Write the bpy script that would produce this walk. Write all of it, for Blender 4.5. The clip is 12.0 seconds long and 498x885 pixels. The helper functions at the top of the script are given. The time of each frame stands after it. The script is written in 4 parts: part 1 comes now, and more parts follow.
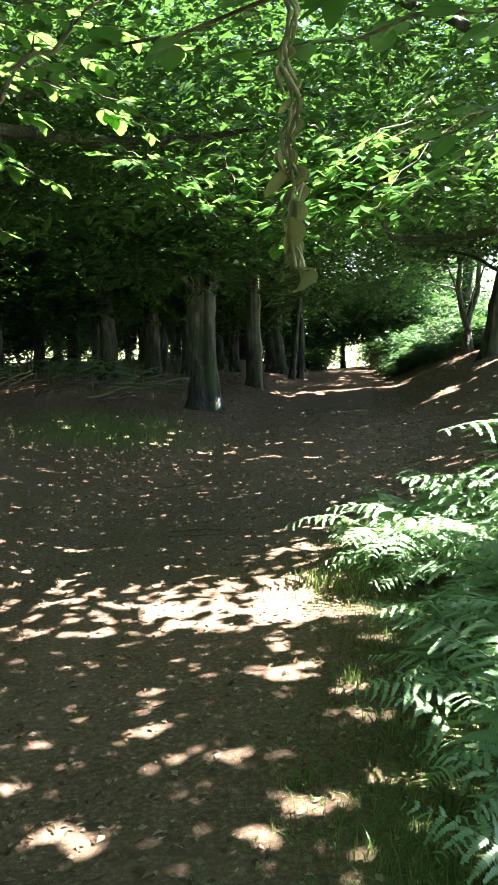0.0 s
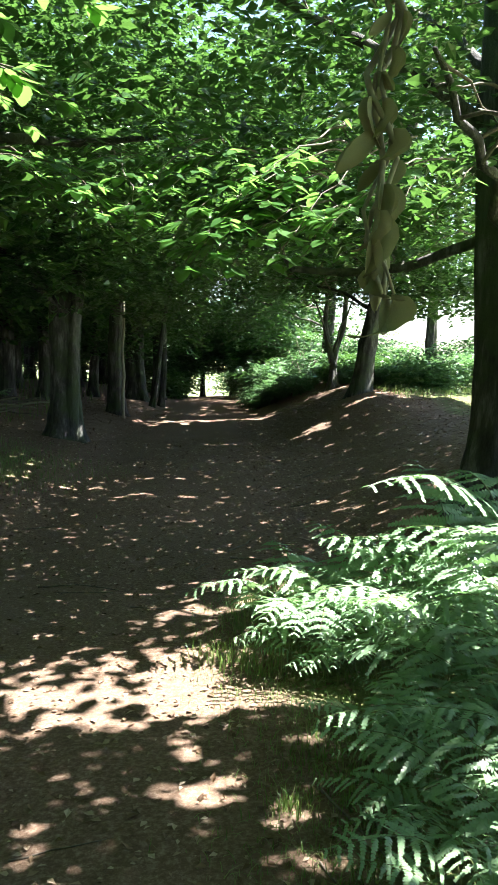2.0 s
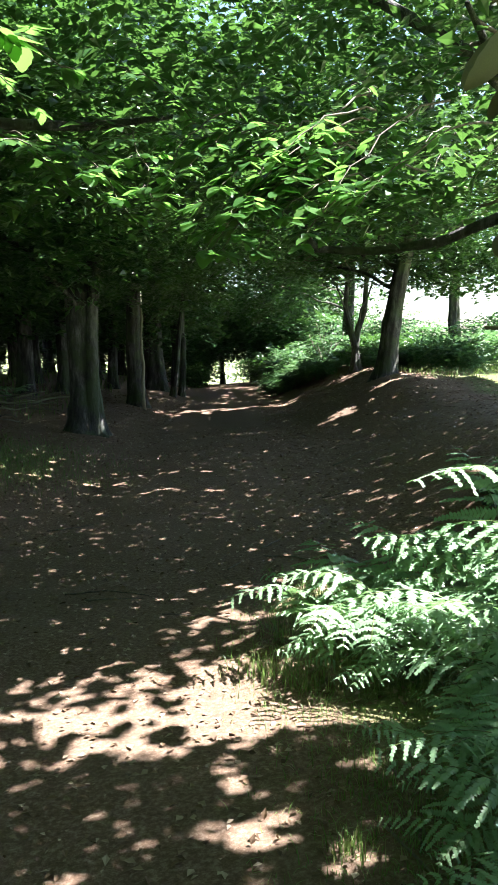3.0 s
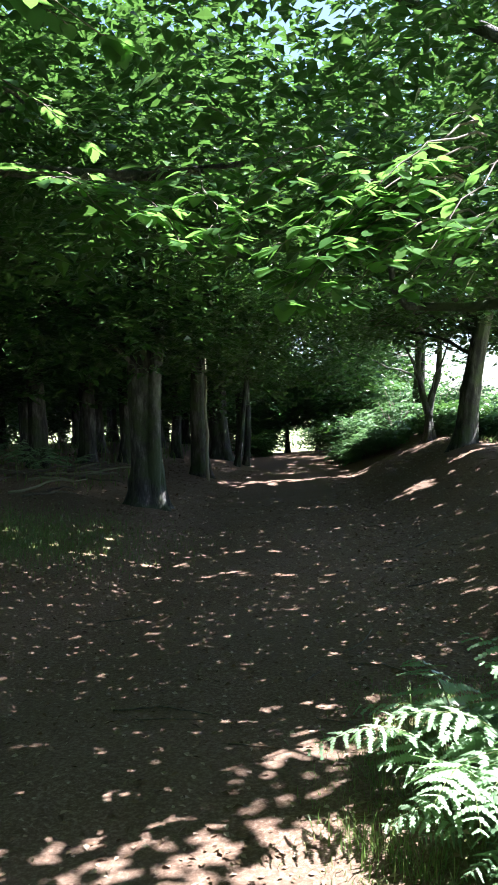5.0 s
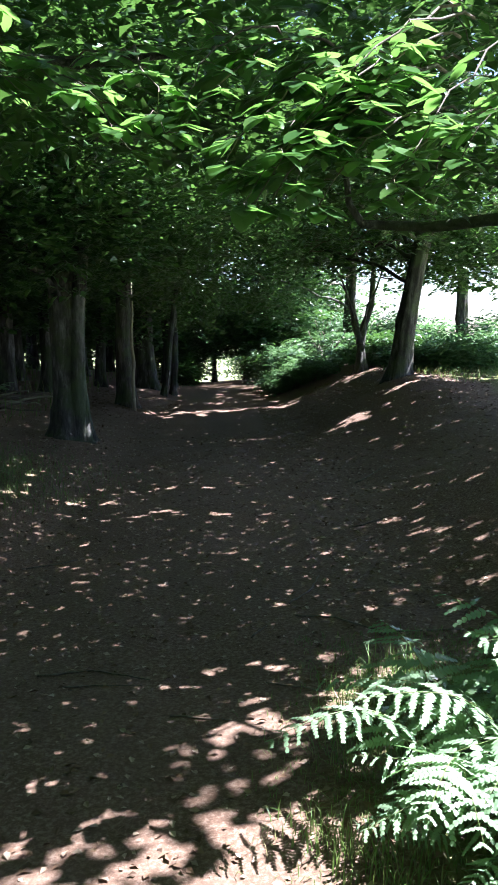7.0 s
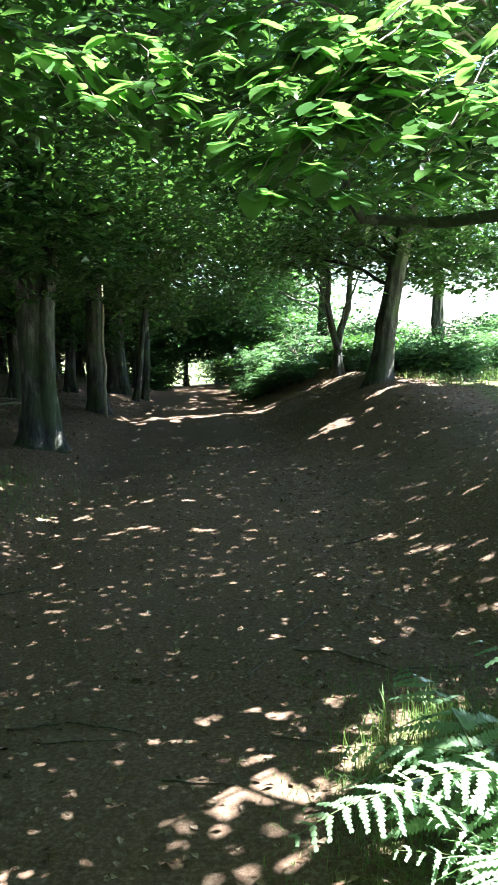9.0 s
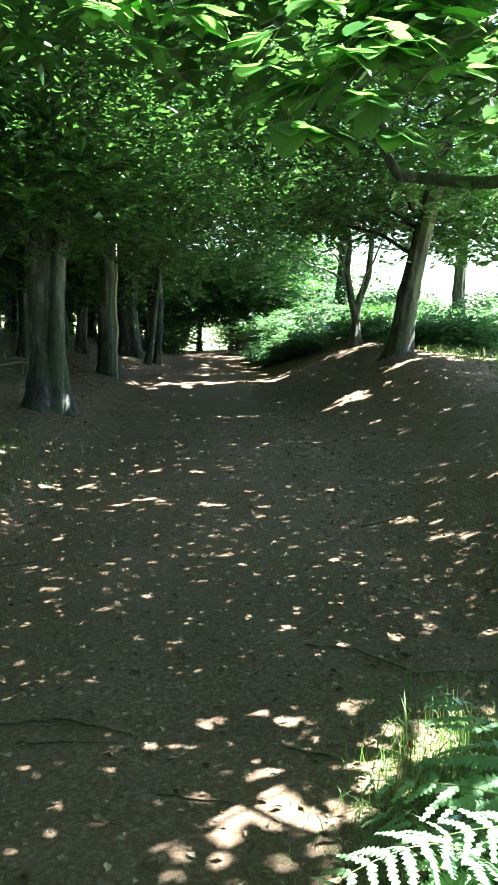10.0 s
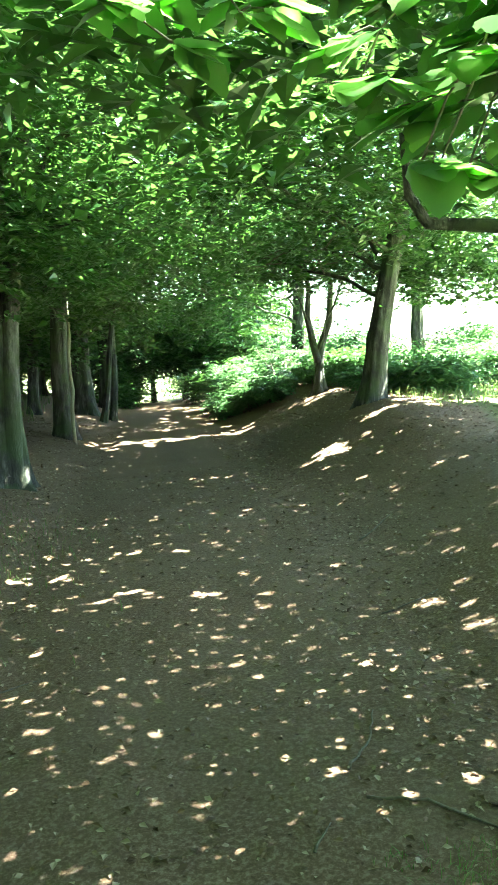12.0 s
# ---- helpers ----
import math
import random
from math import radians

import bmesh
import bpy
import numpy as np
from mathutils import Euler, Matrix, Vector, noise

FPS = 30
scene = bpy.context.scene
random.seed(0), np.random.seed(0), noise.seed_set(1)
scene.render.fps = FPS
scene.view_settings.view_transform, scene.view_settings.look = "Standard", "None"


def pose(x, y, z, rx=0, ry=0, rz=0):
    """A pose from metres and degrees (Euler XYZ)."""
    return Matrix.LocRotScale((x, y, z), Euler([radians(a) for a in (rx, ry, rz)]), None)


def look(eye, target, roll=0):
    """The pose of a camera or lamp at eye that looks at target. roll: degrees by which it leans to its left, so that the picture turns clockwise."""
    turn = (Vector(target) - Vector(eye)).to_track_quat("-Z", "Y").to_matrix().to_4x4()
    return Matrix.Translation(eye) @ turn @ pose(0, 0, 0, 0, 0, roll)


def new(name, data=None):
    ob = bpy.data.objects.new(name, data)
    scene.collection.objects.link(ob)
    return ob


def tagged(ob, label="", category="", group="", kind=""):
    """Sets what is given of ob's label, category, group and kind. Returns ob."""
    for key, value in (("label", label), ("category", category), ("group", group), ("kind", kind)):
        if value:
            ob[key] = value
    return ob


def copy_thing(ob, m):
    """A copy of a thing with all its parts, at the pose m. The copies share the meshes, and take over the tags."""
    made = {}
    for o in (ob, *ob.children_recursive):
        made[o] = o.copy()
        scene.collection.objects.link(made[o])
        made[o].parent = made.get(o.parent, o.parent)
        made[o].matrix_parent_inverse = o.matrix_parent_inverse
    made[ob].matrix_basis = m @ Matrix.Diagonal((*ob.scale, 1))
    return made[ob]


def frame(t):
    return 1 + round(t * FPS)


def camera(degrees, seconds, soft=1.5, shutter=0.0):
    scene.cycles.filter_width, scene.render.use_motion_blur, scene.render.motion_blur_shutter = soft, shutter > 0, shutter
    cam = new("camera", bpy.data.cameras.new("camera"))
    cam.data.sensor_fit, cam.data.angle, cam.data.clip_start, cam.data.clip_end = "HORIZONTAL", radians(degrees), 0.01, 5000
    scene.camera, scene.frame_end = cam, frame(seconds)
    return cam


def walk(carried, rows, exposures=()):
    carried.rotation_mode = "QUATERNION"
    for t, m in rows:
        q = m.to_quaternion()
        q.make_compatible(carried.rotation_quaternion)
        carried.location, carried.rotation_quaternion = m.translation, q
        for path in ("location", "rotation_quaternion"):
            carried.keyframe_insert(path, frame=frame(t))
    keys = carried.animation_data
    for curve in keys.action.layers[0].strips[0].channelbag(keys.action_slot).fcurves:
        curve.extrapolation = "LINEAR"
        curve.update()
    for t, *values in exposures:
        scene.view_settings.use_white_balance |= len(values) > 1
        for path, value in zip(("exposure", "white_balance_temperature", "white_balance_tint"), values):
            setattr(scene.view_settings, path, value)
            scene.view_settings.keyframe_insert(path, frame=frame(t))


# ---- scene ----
cam = camera(33.0, 12.0)
PATH = [
    (0, (0.512, 0.001, 1.412), (-0.049, 3.928, 0.896), -1.71),
    (0.5, (0.364, 0.238, 1.432), (0.132, 4.171, 0.738), -0.54),
    (1, (0.353, 0.361, 1.433), (0.361, 4.347, 1.096), -0.53),
    (1.5, (0.319, 0.465, 1.458), (0.452, 4.455, 1.200), 0.73),
    (2, (0.195, 0.655, 1.456), (0.341, 4.633, 1.059), 1.26),
    (2.5, (0.150, 0.785, 1.477), (0.179, 4.759, 1.021), -0.47),
    (2.7, (0.153, 0.842, 1.474), (0.174, 4.817, 1.029), -0.78),
    (4.3, (0.026, 1.592, 1.479), (0.205, 5.531, 0.806), -1.65),
    (4.5, (0.020, 1.680, 1.476), (0.140, 5.635, 0.889), -1.46),
    (5, (0.050, 1.746, 1.488), (-0.197, 5.736, 1.347), -1.17),
    (5.5, (0.020, 1.914, 1.448), (-0.204, 5.899, 1.186), -0.89),
    (6, (-0.037, 2.057, 1.501), (-0.090, 6.040, 1.132), -0.51),
    (6.5, (-0.057, 2.120, 1.498), (0.004, 6.099, 1.090), -0.46),
    (7, (-0.063, 2.255, 1.493), (0.045, 6.224, 1.008), -0.45),
    (7.2, (-0.064, 2.308, 1.515), (0.056, 6.273, 1.000), -0.37),
    (8.8, (-0.178, 2.645, 1.531), (0.051, 6.602, 0.996), -0.73),
    (9, (-0.162, 2.694, 1.509), (0.089, 6.658, 1.037), -0.61),
    (9.5, (-0.130, 2.861, 1.538), (0.126, 6.804, 0.913), 0.84),
    (10, (-0.167, 3.046, 1.504), (0.035, 6.991, 0.876), 1.40),
    (10.5, (-0.220, 3.308, 1.547), (0.084, 7.171, 0.555), 0.34),
    (11, (-0.245, 3.497, 1.575), (0.057, 7.392, 0.719), -1.09),
    (11.5, (-0.318, 3.653, 1.607), (-0.151, 7.609, 1.040), -1.60),
    (12, (-0.401, 3.772, 1.648), (0.027, 7.726, 1.219), -1.80),
]
EXPOSURE = [(0.0, 3.65, 6500, 14), (2.0, 3.15, 6300, 14), (5.0, 2.95, 5900, 21), (6.0, 3.05, 5800, 23), (7.0, 2.85, 5700, 25), (9.0, 3.5, 6000, 10), (10.0, 3.9, 6000, 2), (11.0, 4.4, 6300, -3), (11.5, 4.7, 6400, -5), (12.0, 4.75, 6500, -7)]
walk(cam, [(t, look(eye, target, roll)) for t, eye, target, roll in PATH], EXPOSURE)

# ---- sun and sky ----
TO_SUN = Vector((0.49, 0.13, 0.862)).normalized()
world = bpy.data.worlds.new("sky")
scene.world = world
world.use_nodes = True
wn = world.node_tree.nodes
sky = wn.new("ShaderNodeTexSky")
sky.sky_type = "NISHITA"
sky.sun_disc = False
sky.sun_elevation = math.asin(TO_SUN.z)
sky.sun_rotation = math.atan2(TO_SUN.x, TO_SUN.y)
wn["Background"].inputs["Strength"].default_value = 0.05
world.node_tree.links.new(sky.outputs[0], wn["Background"].inputs["Color"])
sun_lamp = bpy.data.lights.new("sun", "SUN")
sun_lamp.energy = 5.0
sun_lamp.angle = radians(0.45)
sun_lamp.color = (1.0, 0.97, 0.92)
sun = new("sun", sun_lamp)
sun.matrix_world = look(TO_SUN * 60, (0, 0, 0))


# ---- materials ----
def material(name):
    m = bpy.data.materials.new(name)
    m.use_nodes = True
    nt = m.node_tree
    return m, nt, nt.nodes["Principled BSDF"], nt.nodes["Material Output"]


def ramp(nt, fac, stops):
    r = nt.nodes.new("ShaderNodeValToRGB")
    while len(r.color_ramp.elements) < len(stops):
        r.color_ramp.elements.new(0.5)
    for e, (p, c) in zip(r.color_ramp.elements, stops):
        e.position, e.color = p, (*c, 1)
    nt.links.new(fac, r.inputs[0])
    return r.outputs[0]


def noise_tex(nt, scale, detail=5, rough=0.6, stretch=None, coords="Object"):
    tc = nt.nodes.new("ShaderNodeTexCoord")
    n = nt.nodes.new("ShaderNodeTexNoise")
    n.inputs["Scale"].default_value, n.inputs["Detail"].default_value, n.inputs["Roughness"].default_value = scale, detail, rough
    if stretch:
        mp = nt.nodes.new("ShaderNodeMapping")
        mp.inputs["Scale"].default_value = stretch
        nt.links.new(tc.outputs[coords], mp.inputs[0])
        nt.links.new(mp.outputs[0], n.inputs["Vector"])
    else:
        nt.links.new(tc.outputs[coords], n.inputs["Vector"])
    return n.outputs["Fac"]


def mix(nt, fac, a, b, blend="MIX"):
    m = nt.nodes.new("ShaderNodeMix")
    m.data_type, m.blend_type = "RGBA", blend
    for sock, v in ((m.inputs[0], fac), (m.inputs[6], a), (m.inputs[7], b)):
        if hasattr(v, "links"):
            nt.links.new(v, sock)
        else:
            sock.default_value = v if isinstance(v, float) else (*v, 1)
    return m.outputs[2]


def bump(nt, bsdf, height, strength, distance):
    b = nt.nodes.new("ShaderNodeBump")
    b.inputs["Strength"].default_value, b.inputs["Distance"].default_value = strength, distance
    nt.links.new(height, b.inputs["Height"])
    nt.links.new(b.outputs[0], bsdf.inputs["Normal"])


def leaf_material(name, stops, through_colour, share=0.45, rough=0.45, per="island"):
    m, nt, bsdf, out = material(name)
    if per == "island":
        rnd = nt.nodes.new("ShaderNodeNewGeometry").outputs["Random Per Island"]
    else:
        rnd = nt.nodes.new("ShaderNodeObjectInfo").outputs["Random"]
    col = ramp(nt, rnd, stops)
    blot = noise_tex(nt, 60, 3)
    col = mix(nt, 0.35, col, ramp(nt, blot, [(0.3, (0.55, 0.55, 0.5)), (0.7, (1.25, 1.2, 1.1))]), "MULTIPLY")
    nt.links.new(col, bsdf.inputs["Base Color"])
    bsdf.inputs["Roughness"].default_value = rough
    bsdf.inputs["Specular IOR Level"].default_value = 0.4
    tr = nt.nodes.new("ShaderNodeBsdfTranslucent")
    nt.links.new(mix(nt, 0.85, col, through_colour, "MIX"), tr.inputs["Color"])
    ms = nt.nodes.new("ShaderNodeMixShader")
    ms.inputs[0].default_value = share
    nt.links.new(bsdf.outputs[0], ms.inputs[1])
    nt.links.new(tr.outputs[0], ms.inputs[2])
    nt.links.new(ms.outputs[0], out.inputs["Surface"])
    return m


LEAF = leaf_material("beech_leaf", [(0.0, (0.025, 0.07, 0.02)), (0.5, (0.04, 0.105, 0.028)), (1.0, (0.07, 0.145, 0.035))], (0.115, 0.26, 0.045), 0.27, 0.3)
# lighter and more translucent than the crown leaf: brighter light put into the colour
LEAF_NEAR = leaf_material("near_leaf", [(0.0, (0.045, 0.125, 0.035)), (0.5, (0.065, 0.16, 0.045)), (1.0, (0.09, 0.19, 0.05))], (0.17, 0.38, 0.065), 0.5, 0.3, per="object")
LEAF_BRIGHT = leaf_material("bright_shrub_leaf", [(0.0, (0.055, 0.13, 0.055)), (0.6, (0.085, 0.185, 0.075)), (1.0, (0.15, 0.23, 0.09))], (0.15, 0.32, 0.09), 0.35)
FERN = leaf_material("fern_green", [(0.0, (0.19, 0.32, 0.18)), (1.0, (0.26, 0.40, 0.23))], (0.2, 0.38, 0.11), 0.28, 0.24, per="object")
GRASS = leaf_material("grass_green", [(0.0, (0.08, 0.16, 0.04)), (0.7, (0.14, 0.24, 0.065)), (1.0, (0.33, 0.28, 0.15))], (0.2, 0.32, 0.07), 0.3, 0.45)
DEAD = leaf_material("withered_leaf", [(0.0, (0.22, 0.24, 0.11)), (1.0, (0.35, 0.36, 0.2))], (0.26, 0.27, 0.12), 0.25, 0.7, per="object")
LITTER = leaf_material("leaf_litter", [(0.0, (0.06, 0.035, 0.02)), (0.55, (0.19, 0.12, 0.07)), (1.0, (0.42, 0.34, 0.25))], (0.15, 0.08, 0.03), 0.1, 0.7)

BARK, nt, bsdf, _ = material("bark")
grain = noise_tex(nt, 9, 8, 0.7, (1, 1, 0.22))
blotch = noise_tex(nt, 2.2, 4)
fine = noise_tex(nt, 70, 4, 0.7, (1, 1, 0.5))
c = ramp(nt, grain, [(0.36, (0.012, 0.011, 0.009)), (0.52, (0.05, 0.048, 0.04)), (0.68, (0.19, 0.19, 0.17))])
c = mix(nt, ramp(nt, blotch, [(0.46, (0, 0, 0)), (0.6, (0.75, 0.75, 0.75))]), c, (0.055, 0.085, 0.028))
nt.links.new(c, bsdf.inputs["Base Color"])
bsdf.inputs["Roughness"].default_value = 0.85
bump(nt, bsdf, mix(nt, 0.4, grain, fine), 1.0, 0.05)

TWIG, nt, bsdf, _ = material("twig_bark")
c = ramp(nt, noise_tex(nt, 40, 4, 0.6), [(0.3, (0.07, 0.055, 0.04)), (0.7, (0.20, 0.17, 0.13))])
nt.links.new(c, bsdf.inputs["Base Color"])
bsdf.inputs["Roughness"].default_value = 0.8
bump(nt, bsdf, noise_tex(nt, 120, 3), 0.5, 0.004)

STRAW, nt, bsdf, _ = material("dry_stem")
c = ramp(nt, noise_tex(nt, 50, 4, 0.6), [(0.3, (0.20, 0.20, 0.12)), (0.7, (0.36, 0.35, 0.23))])
nt.links.new(c, bsdf.inputs["Base Color"])
bsdf.inputs["Roughness"].default_value = 0.8

FERNSTEM, nt, bsdf, _ = material("fern_stem")
c = ramp(nt, noise_tex(nt, 30, 3), [(0.3, (0.09, 0.14, 0.04)), (0.7, (0.16, 0.19, 0.06))])
nt.links.new(c, bsdf.inputs["Base Color"])
bsdf.inputs["Roughness"].default_value = 0.5

EARTH, nt, bsdf, _ = material("woodland_earth")
coarse = noise_tex(nt, 0.9, 5)
grit = noise_tex(nt, 48, 9, 0.78)
crumbs = noise_tex(nt, 190, 4, 0.8)
c = ramp(nt, grit, [(0.32, (0.055, 0.033, 0.021)), (0.5, (0.145, 0.092, 0.06)), (0.68, (0.32, 0.25, 0.19))])
c = mix(nt, ramp(nt, coarse, [(0.35, (0, 0, 0)), (0.7, (0.5, 0.5, 0.5))]), c, (0.165, 0.118, 0.083))
attr = nt.nodes.new("ShaderNodeVertexColor")
attr.layer_name = "cover"
sep = nt.nodes.new("ShaderNodeSeparateColor")
nt.links.new(attr.outputs[0], sep.inputs[0])
moss = ramp(nt, noise_tex(nt, 22, 6, 0.7), [(0.35, (0.065, 0.08, 0.028)), (0.55, (0.13, 0.165, 0.05)), (0.75, (0.24, 0.21, 0.1))])
thr = nt.nodes.new("ShaderNodeMath")
thr.operation = "MULTIPLY_ADD"
thr.inputs[1].default_value, thr.inputs[2].default_value = 1.2, -0.6
nt.links.new(noise_tex(nt, 5, 6, 0.7), thr.inputs[0])
add = nt.nodes.new("ShaderNodeMath")
add.operation = "ADD"
add.use_clamp = True
nt.links.new(thr.outputs[0], add.inputs[0])
nt.links.new(sep.outputs[0], add.inputs[1])
keep = nt.nodes.new("ShaderNodeMath")
keep.operation = "MULTIPLY"
nt.links.new(add.outputs[0], keep.inputs[0])
nt.links.new(sep.outputs[0], keep.inputs[1])
c = mix(nt, keep.outputs[0], c, moss)
field = ramp(nt, noise_tex(nt, 0.8, 6, 0.7), [(0.3, (0.20, 0.27, 0.09)), (0.7, (0.38, 0.38, 0.20))])
c = mix(nt, sep.outputs[1], c, field)
nt.links.new(c, bsdf.inputs["Base Color"])
bsdf.inputs["Roughness"].default_value = 0.95
bsdf.inputs["Specular IOR Level"].default_value = 0.2
bump(nt, bsdf, mix(nt, 0.5, grit, crumbs), 0.8, 0.006)


# ---- helpers for meshes ----
rng = np.random.default_rng(7)


def part(name, bm, mat, parent, label=""):
    me = bpy.data.meshes.new(name)
    bm.to_mesh(me)
    bm.free()
    me.materials.append(mat)
    ob = new(name, me)
    ob.parent = parent
    return tagged(ob, label)


def raw(name, verts, faces, mat, parent=None, smooth=False):
    me = bpy.data.meshes.new(name)
    me.from_pydata(np.asarray(verts).tolist(), [], faces if isinstance(faces, list) else faces.tolist())
    me.materials.append(mat)
    if smooth:
        me.polygons.foreach_set("use_smooth", np.ones(len(me.polygons), bool))
    me.update()
    ob = new(name, me)
    ob.parent = parent
    return ob


def step(t):
    t = np.clip(t, 0, 1)
    return t * t * (3 - 2 * t)


def ground_z(x, y):
    """Height of the ground: a flat path, a bank along one side, a gentle rise in the wood, and a falling field past its end."""
    x, y = np.asarray(x, float), np.asarray(y, float)
    z = 0.05 * np.clip(x, -1.5, 1.5)
    high = 0.38 + 0.27 * step((y - 3.5) / 3.5) + 0.17 * step((y - 12) / 3.5) - 0.03 * step((y - 16.5) / 4)
    z = z + high * step((x - 1.0 + 0.12 * np.sin(y * 0.9)) / 2.15) * (1 - 0.75 * step((y - 27) / 12))
    z = z - 0.02 * np.clip(x - 4, 0, 60)
    z = z + 0.11 * np.clip(-x - 1.5, 0, 4) + 0.14 * step((-x - 1.2) / 1.1) * step((y - 8) / 5)
    z = z - 0.045 * np.clip(y - 33, 0, 40)
    near = (np.abs(x) < 8) & (y > -3) & (y < 40)
    lump = 0.014 * np.sin(2.1 * x + 1.3 * y) * np.sin(1.7 * y - 2.2 * x) + 0.008 * np.sin(5.7 * x - 2.9 * y + 1) * np.sin(4.1 * y + 3 * x)
    return z + np.where(near, lump, 0)


def tube(points, radii, sides=8, rough=0.0, seed=0):
    """Vertices and faces of a tapering tube through points."""
    pts = [Vector(p) for p in points]
    r_ = random.Random(seed)
    vs, fs = [], []
    side = None
    for i, p in enumerate(pts):
        d = (pts[min(i + 1, len(pts) - 1)] - pts[max(i - 1, 0)]).normalized()
        if side is None:
            side = d.orthogonal().normalized()
        side = (side - d * side.dot(d)).normalized()
        up = d.cross(side)
        for k in range(sides):
            a = 2 * math.pi * k / sides
            rr = radii[i] * (1 + rough * (r_.random() - 0.5))
            vs.append(p + side * math.cos(a) * rr + up * math.sin(a) * rr)
    for i in range(len(pts) - 1):
        for k in range(sides):
            a, b = i * sides + k, i * sides + (k + 1) % sides
            fs.append((a, b, b + sides, a + sides))
    fs.append(tuple(reversed(range(sides))))
    fs.append(tuple(range(len(vs) - sides, len(vs))))
    return vs, fs


def bent(p0, p1, sag, n, wob, seed):
    """Points along a bent branch."""
    r_ = random.Random(seed)
    p0, p1 = Vector(p0), Vector(p1)
    out = []
    for i in range(n + 1):
        t = i / n
        p = p0.lerp(p1, t) + Vector((0, 0, sag * 4 * t * (1 - t)))
        if 0 < i < n:
            p += Vector((r_.uniform(-wob, wob), r_.uniform(-wob, wob), r_.uniform(-wob, wob)))
        out.append(p)
    return out


def leaves(centres, along, normal, length, width):
    """Folded, pointed leaves of four triangles as arrays."""
    along = along / np.linalg.norm(along, axis=1, keepdims=True)
    across = np.cross(normal, along)
    across /= np.linalg.norm(across, axis=1, keepdims=True) + 1e-9
    nn = np.cross(along, across)
    L, W = length[:, None], width[:, None]
    pts = [centres, centres + along * L * 0.42 + across * W * 0.5 + nn * W * 0.12, centres + along * L - nn * L * 0.14,
           centres + along * L * 0.42 - across * W * 0.5 + nn * W * 0.12, centres + along * L * 0.5 - nn * W * 0.05]
    v = np.stack(pts, 1).reshape(-1, 3)
    i = np.arange(len(centres))[:, None] * 5
    f = np.concatenate([i + [0, 4, 1], i + [1, 4, 2], i + [0, 3, 4], i + [3, 2, 4]])
    return v, f


# ---- where the sun gets through the crowns: gaps over the ground ----
def gap_list():
    r_ = random.Random(11)
    g = []

    def cloud(n, x, y, sx, sy, r0, r1):
        for _ in range(n):
            g.append((r_.gauss(x, sx), r_.gauss(y, sy), r_.uniform(r0, r1)))

    def strew(n, x0, x1, y0, y1, r0, r1):
        for _ in range(n):
            g.append((r_.uniform(x0, x1), r_.uniform(y0, y1), r_.uniform(r0, r1)))

    # the broad sunny band across the path and the sunny ferns
    strew(56, -0.05, 0.85, 4.0, 4.42, 0.035, 0.07)
    strew(70, -1.1, 0.2, 3.86, 4.32, 0.014, 0.042)
    strew(36, -0.75, 0.1, 4.36, 4.75, 0.014, 0.032)
    strew(44, -1.9, -0.4, 3.8, 4.4, 0.012, 0.035)
    for i in range(12):
        for j in range(6):
            g.append((0.02 + 0.105 * i + r_.uniform(-0.03, 0.03), 4.08 + 0.105 * j + r_.uniform(-0.03, 0.03), 0.085))
    strew(30, 1.15, 1.7, 4.1, 4.7, 0.04, 0.08)
    # single spots on the near path
    for x, y, r in ((-0.42, 3.14, 0.06), (-0.36, 3.06, 0.05), (-0.84, 3.42, 0.05), (-0.30, 2.8, 0.06), (0.06, 2.63, 0.05), (0.31, 2.36, 0.08), (-0.45, 2.20, 0.07), (-0.30, 2.14, 0.06), (-0.05, 2.17, 0.07),
                    (0.2, 2.16, 0.06), (0.43, 3.15, 0.07), (0.59, 2.5, 0.06), (0.16, 3.3, 0.09), (0.2, 3.55, 0.05), (0.25, 3.4, 0.05), (0.5, 2.9, 0.04), (0.1, 3.62, 0.05), (0.55, 3.7, 0.05)):
        for k in range(5):
            g.append((x + r_.uniform(-1.1, 1.1) * r, y + r_.uniform(-0.6, 0.6) * r, r * r_.uniform(0.2, 0.45)))
    strew(16, -1.6, 0.3, 2.4, 3.8, 0.015, 0.03)
    strew(26, 0.7, 1.6, 2.0, 3.9, 0.02, 0.045)
    # dapple on the middle path
    cloud(22, -0.12, 5.1, 0.2, 0.27, 0.008, 0.02)
    cloud(24, -0.65, 4.75, 0.22, 0.2, 0.01, 0.03)
    cloud(12, 0.12, 4.8, 0.15, 0.16, 0.008, 0.024)
    strew(36, -1.5, 0.5, 4.5, 5.7, 0.008, 0.022)
    cloud(18, 0.05, 6.1, 0.2, 0.09, 0.014, 0.038)
    cloud(12, 0.6, 5.75, 0.14, 0.09, 0.025, 0.05)
    cloud(7, 0.4, 6.55, 0.18, 0.07, 0.01, 0.024)
    strew(18, -2.0, 1.4, 6.2, 9.2, 0.012, 0.024)
    strew(40, 1.2, 3.3, 6.6, 13.8, 0.012, 0.03)
    cloud(8, 1.45, 8.0, 0.15, 0.12, 0.012, 0.035)
    cloud(7, 1.2, 8.6, 0.15, 0.08, 0.012, 0.03)
    for row, x0, x1, n in ((9.4, -0.2, 1.0, 8), (9.6, -1.4, 0.2, 10), (10.3, -2.3, -0.9, 14), (10.9, -1.6, 0.2, 14), (12.3, -1.8, 1.6, 10), (14.7, -1.1, 0.75, 26)):
        for _ in range(n):
            g.append((r_.uniform(x0, x1), r_.gauss(row, 0.09), r_.uniform(0.012, 0.042)))
    strew(24, -2.2, 2.4, 9.2, 17.5, 0.015, 0.035)
    cloud(14, 1.85, 14.3, 0.2, 0.2, 0.04, 0.08)
